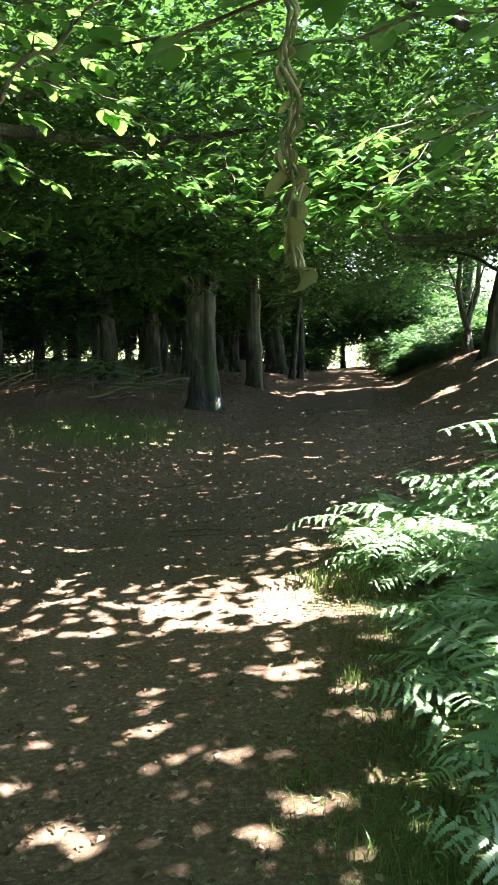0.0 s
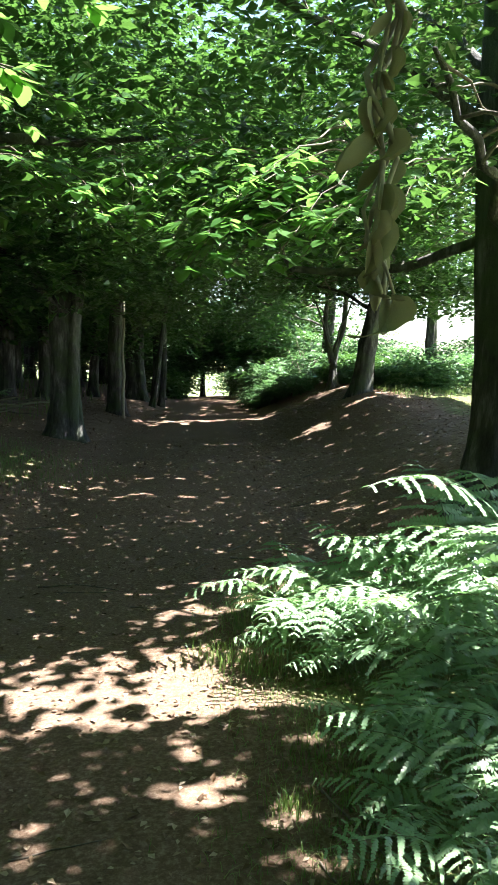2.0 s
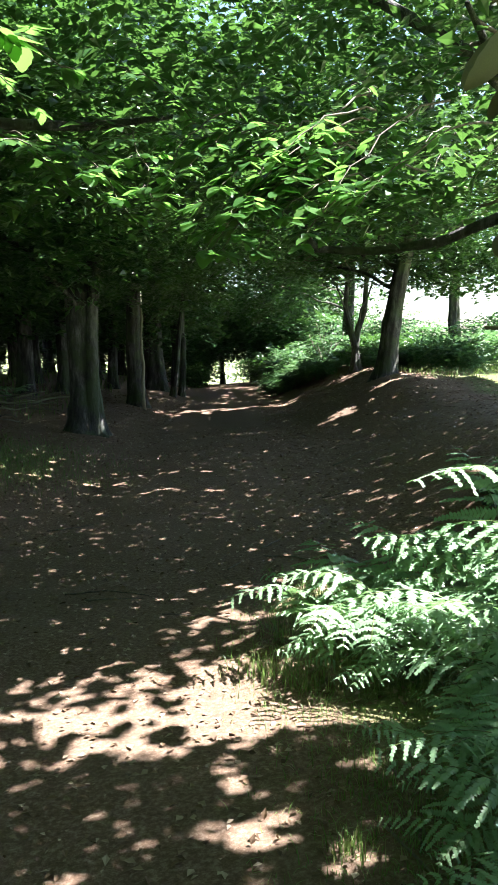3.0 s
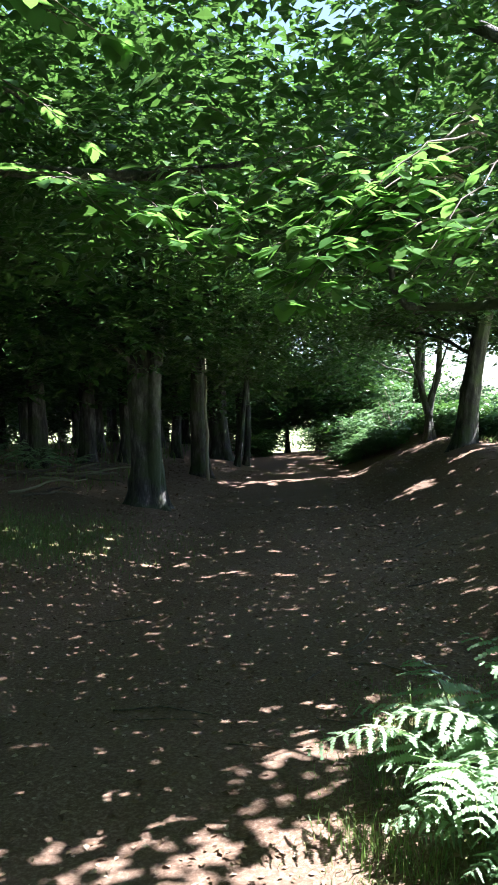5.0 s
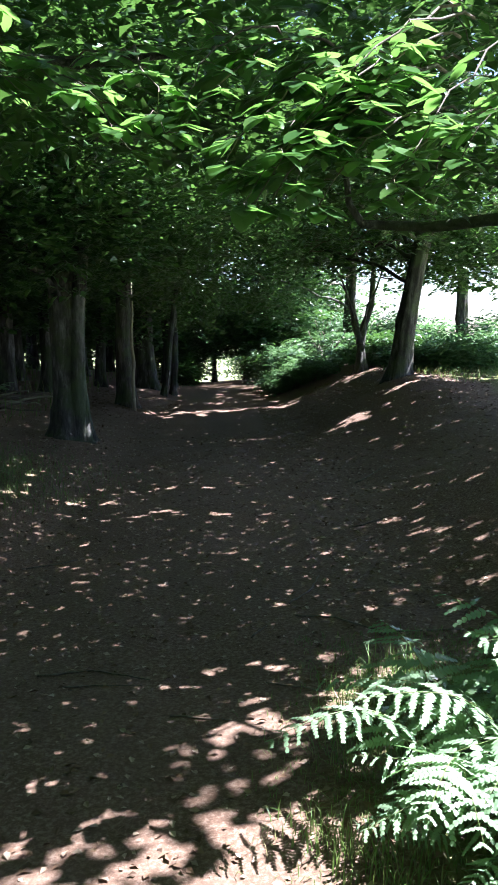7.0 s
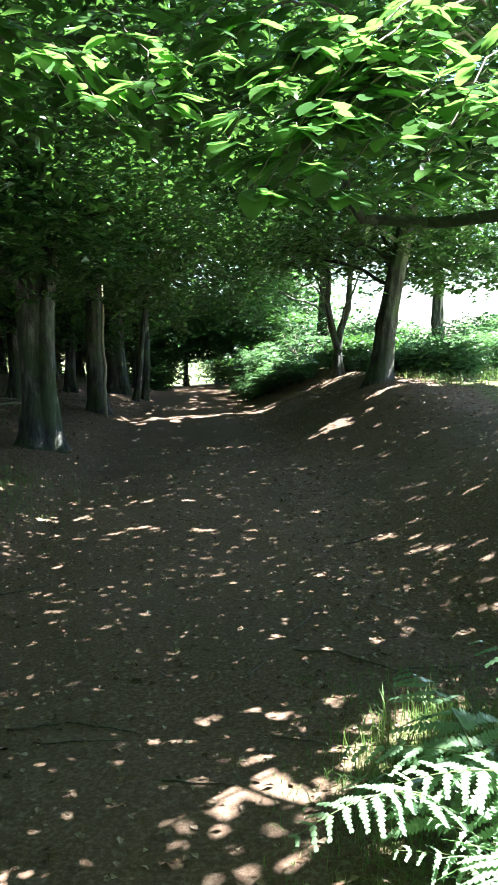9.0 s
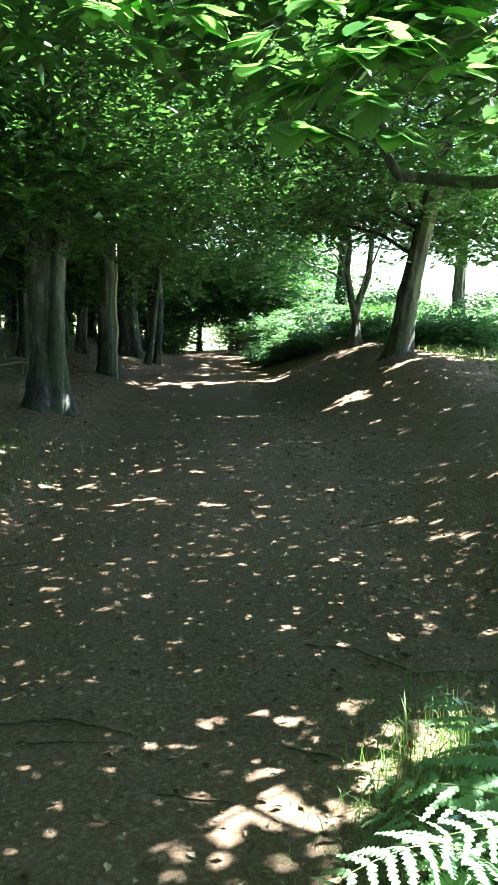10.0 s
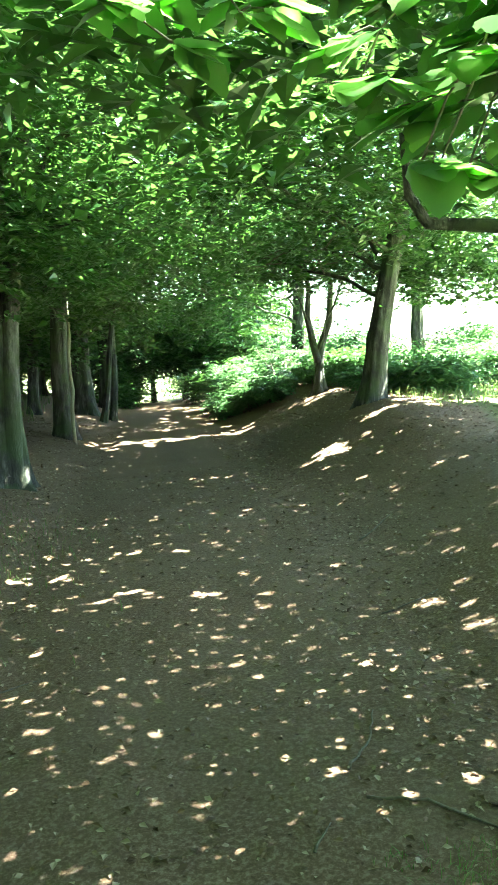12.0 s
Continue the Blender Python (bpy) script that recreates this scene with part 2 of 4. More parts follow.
    # the lit strip and the far path
    for _ in range(60):
        x = r_.uniform(-1.7, 1.5)
        g.append((x, 20.1 + 0.16 * x + r_.gauss(0, 0.28), r_.uniform(0.05, 0.11)))
    strew(22, 2.5, 3.6, 14.6, 16.6, 0.06, 0.13)
    strew(46, -1.4, 1.3, 21, 33, 0.04, 0.12)
    strew(18, 2.3, 3.1, 19.5, 20.4, 0.04, 0.1)
    strew(26, 3.0, 4.2, 14.8, 17.0, 0.04, 0.1)
    strew(34, -4.2, -2.0, 10.2, 12.3, 0.014, 0.045)
    cloud(8, -1.95 - 2.35 * 0.568, 19.5 - 2.35 * 0.15, 0.08, 0.05, 0.1, 0.15)
    return np.array(g)


GAPS = gap_list()
# sunny places among the low sprays
LIT_SPRAYS = [(0.1, 5.15, 2.1, 0.36), (0.5, 5.35, 2.2, 0.3), (-0.5, 5.2, 2.2, 0.26), (-0.8, 6.1, 2.5, 0.35), (-0.2, 6.2, 2.5, 0.35), (0.6, 6.4, 2.5, 0.35), (1.2, 6.5, 2.4, 0.35), (1.5, 5.9, 2.4, 0.3), (-0.9, 5.5, 2.8, 0.3), (1.5, 7.2, 2.5, 0.4),
              (0.2, 7.4, 2.6, 0.4), (-0.7, 2.95, 1.95, 0.45), (-0.6, 3.1, 2.3, 0.5), (-1.2, 2.9, 2.2, 0.3), (-0.45, 2.5, 2.2, 0.3), (2.2, 8.0, 3.2, 0.5), (0.9, 9.0, 3.3, 0.5), (-0.8, 8.6, 3.4, 0.4),
              (2.4, 23.3, 0.9, 0.9), (2.7, 25.3, 1.2, 1.1), (3.0, 28.0, 1.4, 1.2), (1.7, 23.4, 0.6, 0.9), (1.7, 25.6, 0.8, 1.0), (1.8, 28.4, 0.9, 1.1), (1.9, 31.0, 1.0, 1.1), (3.6, 21.2, 1.4, 0.9)]
SLOPE = np.array([TO_SUN.x / TO_SUN.z, TO_SUN.y / TO_SUN.z])


# how far each place of the plan lies outside the nearest gap
GX0, GY0, GSTEP = -7.0, -2.0, 0.015
OUTSIDE = np.full((1000, 2700), 9.0, np.float32)
for gx, gy, gr in GAPS:
    gz = float(ground_z(gx, gy))
    cx, cy, reach = gx - gz * SLOPE[0], gy - gz * SLOPE[1], gr + 0.1
    i0, i1 = max(0, int((cx - reach - GX0) / GSTEP)), max(0, int((cx + reach - GX0) / GSTEP) + 2)
    j0, j1 = max(0, int((cy - reach - GY0) / GSTEP)), max(0, int((cy + reach - GY0) / GSTEP) + 2)
    px, py = GX0 + np.arange(i0, i1)[:, None] * GSTEP, GY0 + np.arange(j0, j1)[None] * GSTEP
    win = OUTSIDE[i0:i1, j0:j1]
    if win.size:
        np.minimum(win, (np.hypot(px - cx, py - cy) - gr)[:win.shape[0], :win.shape[1]], out=win)


def in_gap(c, margin):
    """True for places from which the sun's line runs down into a gap."""
    foot = c[:, :2] - c[:, 2:3] * SLOPE
    i, j = np.rint((foot[:, 0] - GX0) / GSTEP).astype(int), np.rint((foot[:, 1] - GY0) / GSTEP).astype(int)
    ok = (i >= 0) & (i < OUTSIDE.shape[0]) & (j >= 0) & (j < OUTSIDE.shape[1])
    hit = np.zeros(len(c), bool)
    hit[ok] = OUTSIDE[i[ok], j[ok]] < margin
    return hit


def over_spray(c):
    """The height of the sunny low spray that the sun's line from each place meets, or 0."""
    foot = c[:, :2] - c[:, 2:3] * SLOPE
    z = np.zeros(len(c))
    for gx, gy, gz, gr in LIT_SPRAYS:
        d = foot - (np.array([gx, gy]) - gz * SLOPE)
        z = np.where((d * d).sum(1) < gr**2, gz, z)
    return z


def bright_low(c):
    """The sun's way to the low sprays over the path is half open."""
    foot = c[:, :2] - (c[:, 2:3] - 2.6) * SLOPE
    return (c[:, 2] > 3.7) & (np.abs(foot[:, 0] - 0.3) < 2.4) & (np.abs(foot[:, 1] - 6.6) < 2.2)


def crown_leaves(blobs, size, thin=0.55, clear=0.9):
    """Leaves in flat sprays, layer over layer, in the given ellipsoids (x, y, z, rx, ry, rz, sprays)."""
    cs, al, no = [], [], []
    for x, y, z, rx, ry, rz, n in blobs:
        u = rng.normal(size=(n, 3))
        u /= np.linalg.norm(u, axis=1, keepdims=True)
        u *= rng.random((n, 1)) ** 0.45
        sp = np.array([x, y, z]) + u * [rx, ry, rz]
        k = 15
        tilt = np.stack([rng.normal(0, 0.25, n), rng.normal(0, 0.25, n), np.ones(n)], 1)
        tilt /= np.linalg.norm(tilt, axis=1, keepdims=True)
        head = rng.random(n) * 6.283
        hx = np.stack([np.cos(head), np.sin(head), np.zeros(n)], 1)
        hx -= tilt * (hx * tilt).sum(1, keepdims=True)
        hy = np.cross(tilt, hx)
        for j in range(k):
            t = (j + 0.5) / k * 5.5 * size
            s = 1 if j % 2 else -1
            c = sp + hx * t + hy * s * (0.25 + 0.75 * rng.random((n, 1))) * size * 0.9 * (1 - 0.4 * j / k) + tilt * rng.normal(0, 0.18 * size, (n, 1)) - tilt * 0.024 * t * t / size
            cs.append(c)
            al.append(hx * 0.6 + hy * s * (0.5 + rng.random((n, 1))) + rng.normal(0, 0.15, (n, 3)))
            no.append(tilt + rng.normal(0, 0.3, (n, 3)))
    c, a, m = np.concatenate(cs), np.concatenate(al), np.concatenate(no)
    keep = ~in_gap(c, size * 0.35)
    z_low = over_spray(c)
    keep &= ~((z_low > 0) & (c[:, 2] > z_low + 0.45))
    keep &= ~(bright_low(c) & (rng.random(len(c)) < thin))
    keep &= c[:, 2] > ground_z(c[:, 0], c[:, 1]) + clear
    # the way of the walker stays free
    keep &= ~((c[:, 1] < 5.6) & (c[:, 1] > -1) & (np.abs(c[:, 0]) < 1.6) & (c[:, 2] < 2.9))
    c, a, m = c[keep], a[keep], m[keep]
    L = size * rng.uniform(0.8, 1.3, len(c))
    return [c, a, m, L]


CROWNS = []


def trunk_mesh(x, y, r, height, lean, seed, flare=1.7):
    r_ = random.Random(seed)
    z0 = float(ground_z(x, y)) - 0.12
    sides, rings = 32, 40
    vs, fs = [], []
    ph = [r_.random() * 6.28 for _ in range(8)]
    knots = [(r_.uniform(0, 6.28), r_.uniform(0.3, 3.5), r_.uniform(0.08, 0.22), r_.uniform(0.08, 0.2)) for _ in range(7)]
    for i in range(rings + 1):
        t = (i / rings) ** 1.4
        z = t * height
        rr = r * (1 - 0.55 * t) * (1 + (flare - 1) * math.exp(-z / 0.28))
        cx = x + lean[0] * z + 0.05 * math.sin(z * 1.1 + ph[0]) * min(1, z)
        cy = y + lean[1] * z + 0.05 * math.sin(z * 0.9 + ph[1]) * min(1, z)
        for k in range(sides):
            a = 2 * math.pi * k / sides
            root = 0.2 * math.exp(-z / 0.4) * math.sin(5 * a + ph[2]) + 0.07 * math.sin(3 * a + ph[3] + z * 0.7) + 0.05 * math.sin(7 * a + ph[4] + 0.5 * math.sin(z * 1.3 + ph[5])) + 0.03 * math.sin(11 * a + ph[6] - z * 0.6)
            root += 0.05 * (r_.random() - 0.5)
            for ka, kz, kr, kh in knots:
                da = (a - ka + math.pi) % (2 * math.pi) - math.pi
                root += kh * math.exp(-((da * r) ** 2 + (z - kz) ** 2) / (kr * kr * 0.5))
            vs.append((cx + math.cos(a) * rr * (1 + root), cy + math.sin(a) * rr * (1 + root), z0 + z))
    for i in range(rings):
        for k in range(sides):
            a, b = i * sides + k, i * sides + (k + 1) % sides
            fs.append((a, b, b + sides, a + sides))
    return vs, fs, z0


def tree(name, x, y, r, height, lean, blobs, size, label, seed, category="tree", thin=0.55, flare=1.7, limbs=()):
    root = new(name)
    root.location = (x, y, float(ground_z(x, y)))
    tagged(root, label, category, "trees along the path")
    inv = Matrix.Translation((-x, -y, -float(ground_z(x, y))))
    vs, fs, z0 = trunk_mesh(x, y, r, height, lean, seed, flare)
    obs = [raw("trunk", vs, fs, BARK, root, True)]
    k = 0
    for bx, by, bz, rx, ry, rz, n in blobs:
        for j in range(2):
            k += 1
            at = min(height * 0.92, max(1.6, (bz - z0) * (0.62 + 0.2 * j)))
            p0 = (x + lean[0] * at, y + lean[1] * at, z0 + at)
            r_ = random.Random(seed * 31 + k)
            p1 = (bx + r_.uniform(-0.8, 0.8) * rx, by + r_.uniform(-0.8, 0.8) * ry, bz + r_.uniform(-0.3, 0.3) * rz)
            pts = bent(p0, p1, 0.12, 9, 0.06, seed * 17 + k)
            v, f = tube(pts, [r * 0.2 * (1 - 0.85 * i / 9) + 0.006 for i in range(10)], 8, 0.1, k)
            obs.append(raw("limb", v, f, BARK, root, True))
            for q in range(5):
                a = pts[4 + q]
                b = a + Vector((r_.uniform(-1, 1) * 0.7, r_.uniform(-1, 1) * 0.7, r_.uniform(-0.25, 0.3)))
                v, f = tube(bent(a, b, 0.04, 5, 0.04, k * 9 + q), [0.016 * (1 - 0.8 * i / 5) for i in range(6)], 5)
                obs.append(raw("twig", v, f, TWIG, root, True))
    for pts, r0, r1 in limbs:
        p = [Vector(q) for q in pts]
        smooth = []
        for i in range(len(p) - 1):
            for j in range(5):
                smooth.append(p[i].lerp(p[i + 1], j / 5))
        smooth.append(p[-1])
        n = len(smooth)
        v, f = tube(smooth, [r0 + (r1 - r0) * i / (n - 1) for i in range(n)], 10, 0.12, seed)
        obs.append(raw("limb", v, f, BARK, root, True))
    if blobs:
        CROWNS.append((root, inv, crown_leaves(blobs, size, thin), (x, y)))
    for o in obs:
        o.matrix_parent_inverse = inv
    return root


# ---- ground ----
def axis(fine0, fine1, step_, far0, far1):
    a = list(np.arange(fine0, fine1 + 1e-6, step_))
    s, v = step_, fine1
    while v < far1:
        s *= 1.22
        v += s
        a.append(v)
    s, v = step_, fine0
    while v > far0:
        s *= 1.22
        v -= s
        a.insert(0, v)
    return np.array(a)


gx, gy = axis(-3.5, 3.8, 0.06, -900, 900), axis(1.0, 19.0, 0.07, -500, 1500)
XX, YY = np.meshgrid(gx, gy)
ZZ = ground_z(XX, YY)
fine_ = (np.abs(XX) < 4) & (YY > 0.5) & (YY < 20)
ZZ = ZZ + np.where(fine_, rng.normal(0, 0.001, ZZ.shape), 0)
nx, ny = len(gx), len(gy)
ii = (np.arange(ny - 1)[:, None] * nx + np.arange(nx - 1)).ravel()
ground = raw("ground", np.stack([XX, YY, ZZ], -1).reshape(-1, 3), np.stack([ii, ii + 1, ii + nx + 1, ii + nx], 1), EARTH, smooth=True)
tagged(ground, "brown trodden earth path with mossy grass edge and dry leaf bank", "ground", kind="structure")
edge = 0.35 + 0.1 * np.sin(YY * 2.3) - 0.22 * np.exp(-((YY - 5.6) / 0.9) ** 2) + 3.0 * step((YY - 5.5) / 1.6)
cover = step((XX - edge) / 0.45) * 0.95
cover = np.maximum(cover, 0.9 * np.exp(-(((XX + 3.0) / 1.1) ** 2 + ((YY - 10.8) / 1.3) ** 2)))
cover = np.maximum(cover, step((XX - 3.2) / 1.2))
open_ = np.maximum(step((YY - 37) / 6), np.maximum(step((XX - 5.5) / 3), step((-XX - 15) / 4)))
colours = np.stack([cover, open_, 0 * cover, 0 * cover + 1], -1).reshape(-1, 4)
layer = ground.data.color_attributes.new("cover", "FLOAT_COLOR", "POINT")
layer.data.foreach_set("color", colours.astype(np.float32).ravel())

# ---- trees ----
tree("beech_tree", 2.28, 6.75, 0.25, 9, (0.0, 0.02),
     [(1.2, 6.6, 3.3, 2.2, 1.8, 0.7, 260), (2.6, 7.6, 5.2, 3.2, 3.2, 1.3, 560), (3.4, 8.2, 7.6, 3.2, 3.4, 1.4, 420), (0.2, 7.2, 4.6, 2.2, 2.4, 0.8, 300)], 0.11,
     "large grey-barked beech on the bank with low spreading limbs", 3,
     limbs=[([(2.2, 6.75, 2.4), (1.6, 7.05, 2.17), (1.14, 7.2, 2.13), (0.735, 7.2, 2.15), (0.66, 7.2, 2.26), (0.62, 7.15, 2.5)], 0.042, 0.015)])
tree("beech_tree", 2.78, 16.0, 0.16, 8.5, (0.15, 0.0),
     [(2.4, 15.2, 4.0, 2.8, 2.4, 1.2, 460), (3.2, 15.6, 6.2, 3.4, 3.2, 1.5, 460), (0.9, 14.6, 4.4, 2.0, 2.2, 0.9, 190), (4.8, 17.5, 3.6, 2.2, 2.0, 0.8, 260), (4.7, 17.2, 2.95, 2.0, 1.5, 0.6, 300), (2.2, 17.6, 3.2, 1.6, 1.4, 0.6, 200)], 0.13,
     "slender leaning beech with flared roots on the bank", 5)
tree("beech_tree", -2.27, 14.1, 0.235, 9, (0.01, 0.0),
     [(-2.6, 13.0, 3.1, 2.2, 1.6, 1.0, 480), (-2.2, 13.2, 5.6, 3.0, 3.0, 1.5, 420), (-0.6, 13.4, 5.2, 2.2, 2.2, 1.1, 280), (-3.6, 11.6, 4.6, 2.4, 2.4, 1.2, 320)], 0.13,
     "stout grey beech with mossy flared foot at the path edge", 7,
     limbs=[([(-2.08, 14.0, -0.1), (-2.13, 14.0, 0.5), (-2.11, 13.99, 1.1), (-2.09, 14.02, 1.8), (-2.02, 13.98, 2.5), (-1.9, 13.9, 3.4), (-1.7, 13.7, 4.6)], 0.125, 0.07), ([(-2.3, 14.1, 2.3), (-2.7, 13.7, 2.8), (-3.4, 13.2, 3.1)], 0.07, 0.02), ([(-2.2, 14.0, 2.6), (-1.7, 13.4, 3.0), (-1.0, 12.8, 3.1)], 0.06, 0.02)])
tree("beech_tree", -2.16, 20.0, 0.17, 9, (0.01, 0.0),
     [(-2.0, 18.4, 3.4, 2.2, 2.0, 1.2, 420), (-1.4, 19.0, 6.4, 3.0, 3.0, 1.5, 320), (0.6, 19.6, 4.9, 1.8, 2.2, 0.9, 150)], 0.15,
     "grey beech with a pale scar beside the path", 9)
tree("beech_tree", -2.3, 26.3, 0.28, 9, (0.0, 0.0),
     [(-2.2, 23.6, 3.4, 2.0, 2.4, 1.2, 360), (0.2, 23.5, 5.0, 2.2, 2.4, 1.0, 260), (-1.2, 23, 6.6, 3.2, 3.2, 1.6, 260)], 0.16,
     "pale grey beech standing in the row by the path", 11)
tree("beech_tree", -1.76, 25.0, 0.075, 6, (0.15, 0.0), [], 0.1, "thin leaning sapling stem beside a larger beech", 13)
tree("beech_tree", -1.55, 26.0, 0.09, 6, (0.03, 0.0), [], 0.1, "slim upright pale stem in the row by the path", 14)
tree("thorn_tree", 2.86, 20.3, 0.10, 1.0, (-0.04, 0.0), [(2.4, 20.0, 4.2, 1.8, 1.8, 1.0, 260)], 0.13, "small forked thorn tree on the bank", 15, flare=2.4,
     limbs=[([(2.84, 20.3, 1.3), (2.9, 20.32, 1.75), (3.06, 20.3, 2.2), (3.1, 20.3, 2.9), (3.0, 20.3, 3.8)], 0.085, 0.045), ([(2.82, 20.28, 1.4), (2.72, 20.3, 1.8), (2.62, 20.3, 2.3), (2.66, 20.3, 2.8), (2.54, 20.3, 3.8)], 0.085, 0.04)])
tree("beech_tree", 6.2, 24.4, 0.16, 8, (0.0, 0.0), [(5.2, 23.0, 3.9, 2.8, 2.4, 1.1, 380), (6.4, 24.4, 6.5, 3.2, 3.2, 1.5, 260)], 0.16, "slim beech at the edge of the meadow", 17)
tree("beech_tree", 3.6, 27.0, 0.18, 8, (0.0, 0.0), [(2.4, 26.0, 3.2, 2.4, 2.6, 1.4, 420), (1.4, 27.5, 5.2, 2.6, 3.0, 1.6, 300), (3.4, 27, 6.6, 3.0, 3.0, 1.5, 240)], 0.17, "leafy beech over the far bank", 19)
tree("beech_tree", -1.9, 29.5, 0.2, 9, (0.0, 0.0), [(-1.4, 28.6, 3.4, 2.4, 2.6, 1.4, 360), (0.4, 30.4, 5.0, 2.2, 2.4, 1.2, 260), (-1.6, 29.5, 6.6, 3.2, 3.0, 1.6, 240)], 0.17, "grey beech further along the row", 21)
tree("beech_tree", 2.2, 34.5, 0.2, 9, (0.0, 0.0), [(1.2, 35.0, 2.6, 2.4, 2.0, 1.5, 420), (2.5, 33.0, 1.7, 1.4, 1.2, 1.2, 320), (0.2, 34.0, 2.35, 2.2, 1.2, 1.1, 520), (0.2, 33.6, 1.7, 2.3, 0.8, 0.8, 560), (1.8, 34.5, 6.2, 3.4, 3.0, 1.8, 300)], 0.18, "beech closing the far end of the path", 23)
tree("beech_tree", -2.4, 36.0, 0.22, 9, (0.0, 0.0), [(-1.2, 36.4, 2.7, 2.8, 2.0, 1.6, 420), (-2.2, 32.8, 1.7, 1.3, 1.2, 1.3, 320), (-2.2, 36, 6.4, 3.4, 3.0, 1.8, 300)], 0.18, "beech at the far end of the row", 25)
tree("beech_tree", -0.5, 36.2, 0.1, 6, (0.02, 0.0), [], 0.15, "thin dark stem at the far end of the path", 26)
tree("beech_tree", 0.75, 37.0, 0.09, 6, (-0.02, 0.0), [], 0.15, "thin dark stem at the far end of the path", 28)
# trees beside and behind the walker, added so that their crowns shade the way
tree("beech_tree", -3.3, 4.6, 0.24, 9, (0.03, 0.0),
     [(-1.9, 8.0, 3.5, 1.9, 1.8, 0.9, 360), (-2.2, 5.4, 6.0, 3.2, 3.2, 1.4, 420), (-0.2, 4.6, 5.4, 2.0, 2.2, 0.9, 300), (-2.4, 9.2, 4.4, 1.9, 1.9, 1.1, 260)], 0.11, "spreading beech whose branches reach over the path", 27,
     limbs=[([(-3.2, 4.7, 2.8), (-2.4, 5.9, 2.95), (-1.6, 6.9, 3.0), (-0.9, 7.3, 3.06), (-0.3, 7.4, 3.15)], 0.07, 0.018)])
# these three trunks stand out of view, only there to block the sun
tree("beech_tree", 4.6, 2.2, 0.25, 10, (0.0, 0.0),
     [(3.4, 3.6, 5.2, 3.2, 3.4, 1.3, 330), (4.8, 5.0, 7.8, 3.6, 3.6, 1.4, 200), (1.4, 2.6, 5.6, 2.4, 2.6, 0.9, 240)], 0.12, "unseen tall beech added on the bank to shade the path", 29)
tree("beech_tree", 5.6, 11.6, 0.22, 10, (0.0, 0.0),
     [(4.6, 11.4, 5.4, 3.2, 3.2, 1.2, 480), (6.2, 12.4, 7.8, 3.4, 3.4, 1.4, 420)], 0.13, "tall beech added on the crest of the bank for shade", 31)
tree("beech_tree", -4.0, -2.5, 0.25, 9, (0.0, 0.0), [(-1.5, -1.0, 5.0, 3.2, 2.6, 1.2, 420), (0.6, 0.0, 6.6, 3.0, 2.6, 1.2, 380)], 0.13, "unseen beech added beside the start of the path for shade", 33)

tree("beech_tree", -5.2, 9.2, 0.2, 9, (0.0, 0.0), [(-4.6, 10.0, 3.6, 1.8, 2.4, 1.0, 300), (-5.2, 9.6, 6.0, 2.8, 3.0, 1.4, 320)], 0.13, "beech with low branches at the wood's edge", 35)


# ---- low sprays of single leaves ----
def leaf_mesh(name, curl, mat, teeth=True, fold=0.10):
    """One leaf of unit length along +y: pointed oval, folded at the midrib, toothed edge."""
    n = 9
    vs, fs = [], []
    for i in range(n + 1):
        t = i / n
        w = 0.31 * math.sin(math.pi * t ** 0.78) ** 0.8 if 0 < t < 1 else 0.004
        if teeth and i % 2:
            w *= 0.93
        a = curl * t
        y = math.sin(a) / curl if abs(curl) > 1e-3 else t
        z = -(1 - math.cos(a)) / curl if abs(curl) > 1e-3 else 0
        vs += [(-w, y - 0.03 * (i % 2), z + w * fold * 3), (0, y, z), (w, y - 0.03 * (i % 2), z + w * fold * 3)]
    for i in range(n):
        a = 3 * i
        fs += [(a, a + 1, a + 4, a + 3), (a + 1, a + 2, a + 5, a + 4)]
    me = bpy.data.meshes.new(name)
    me.from_pydata(vs, [], fs)
    me.materials.append(mat)
    me.polygons.foreach_set("use_smooth", np.ones(len(me.polygons), bool))
    return me


GREEN_LEAVES = [leaf_mesh("leaf", c_, LEAF_NEAR, True, f_) for c_, f_ in ((0.2, 0.04), (0.4, 0.07), (0.12, 0.03), (-0.2, 0.06))]
DEAD_LEAVES = [leaf_mesh("dead_leaf", c_, DEAD, False, f_) for c_, f_ in ((1.3, 0.34), (2.0, 0.42), (0.8, 0.38), (-1.1, 0.36))]
NEAR_LEAF = []


def place_leaf(parent, meshes, p, along, normal, size, r_, name="leaf", slim=1.0):
    along = Vector(along).normalized()
    side = along.cross(Vector(normal)).normalized()
    up = side.cross(along)
    m = Matrix((side, along, up)).transposed().to_4x4()
    ob = new(name, meshes[r_.randrange(len(meshes))])
    ob.parent = parent
    ob.matrix_local = Matrix.Translation(Vector(p) - parent.location) @ m @ Matrix.Diagonal((size * r_.uniform(0.9, 1.15) * slim, size, size, 1))
    NEAR_LEAF.append((Vector(p) + along * size * 0.5, size))
    return ob


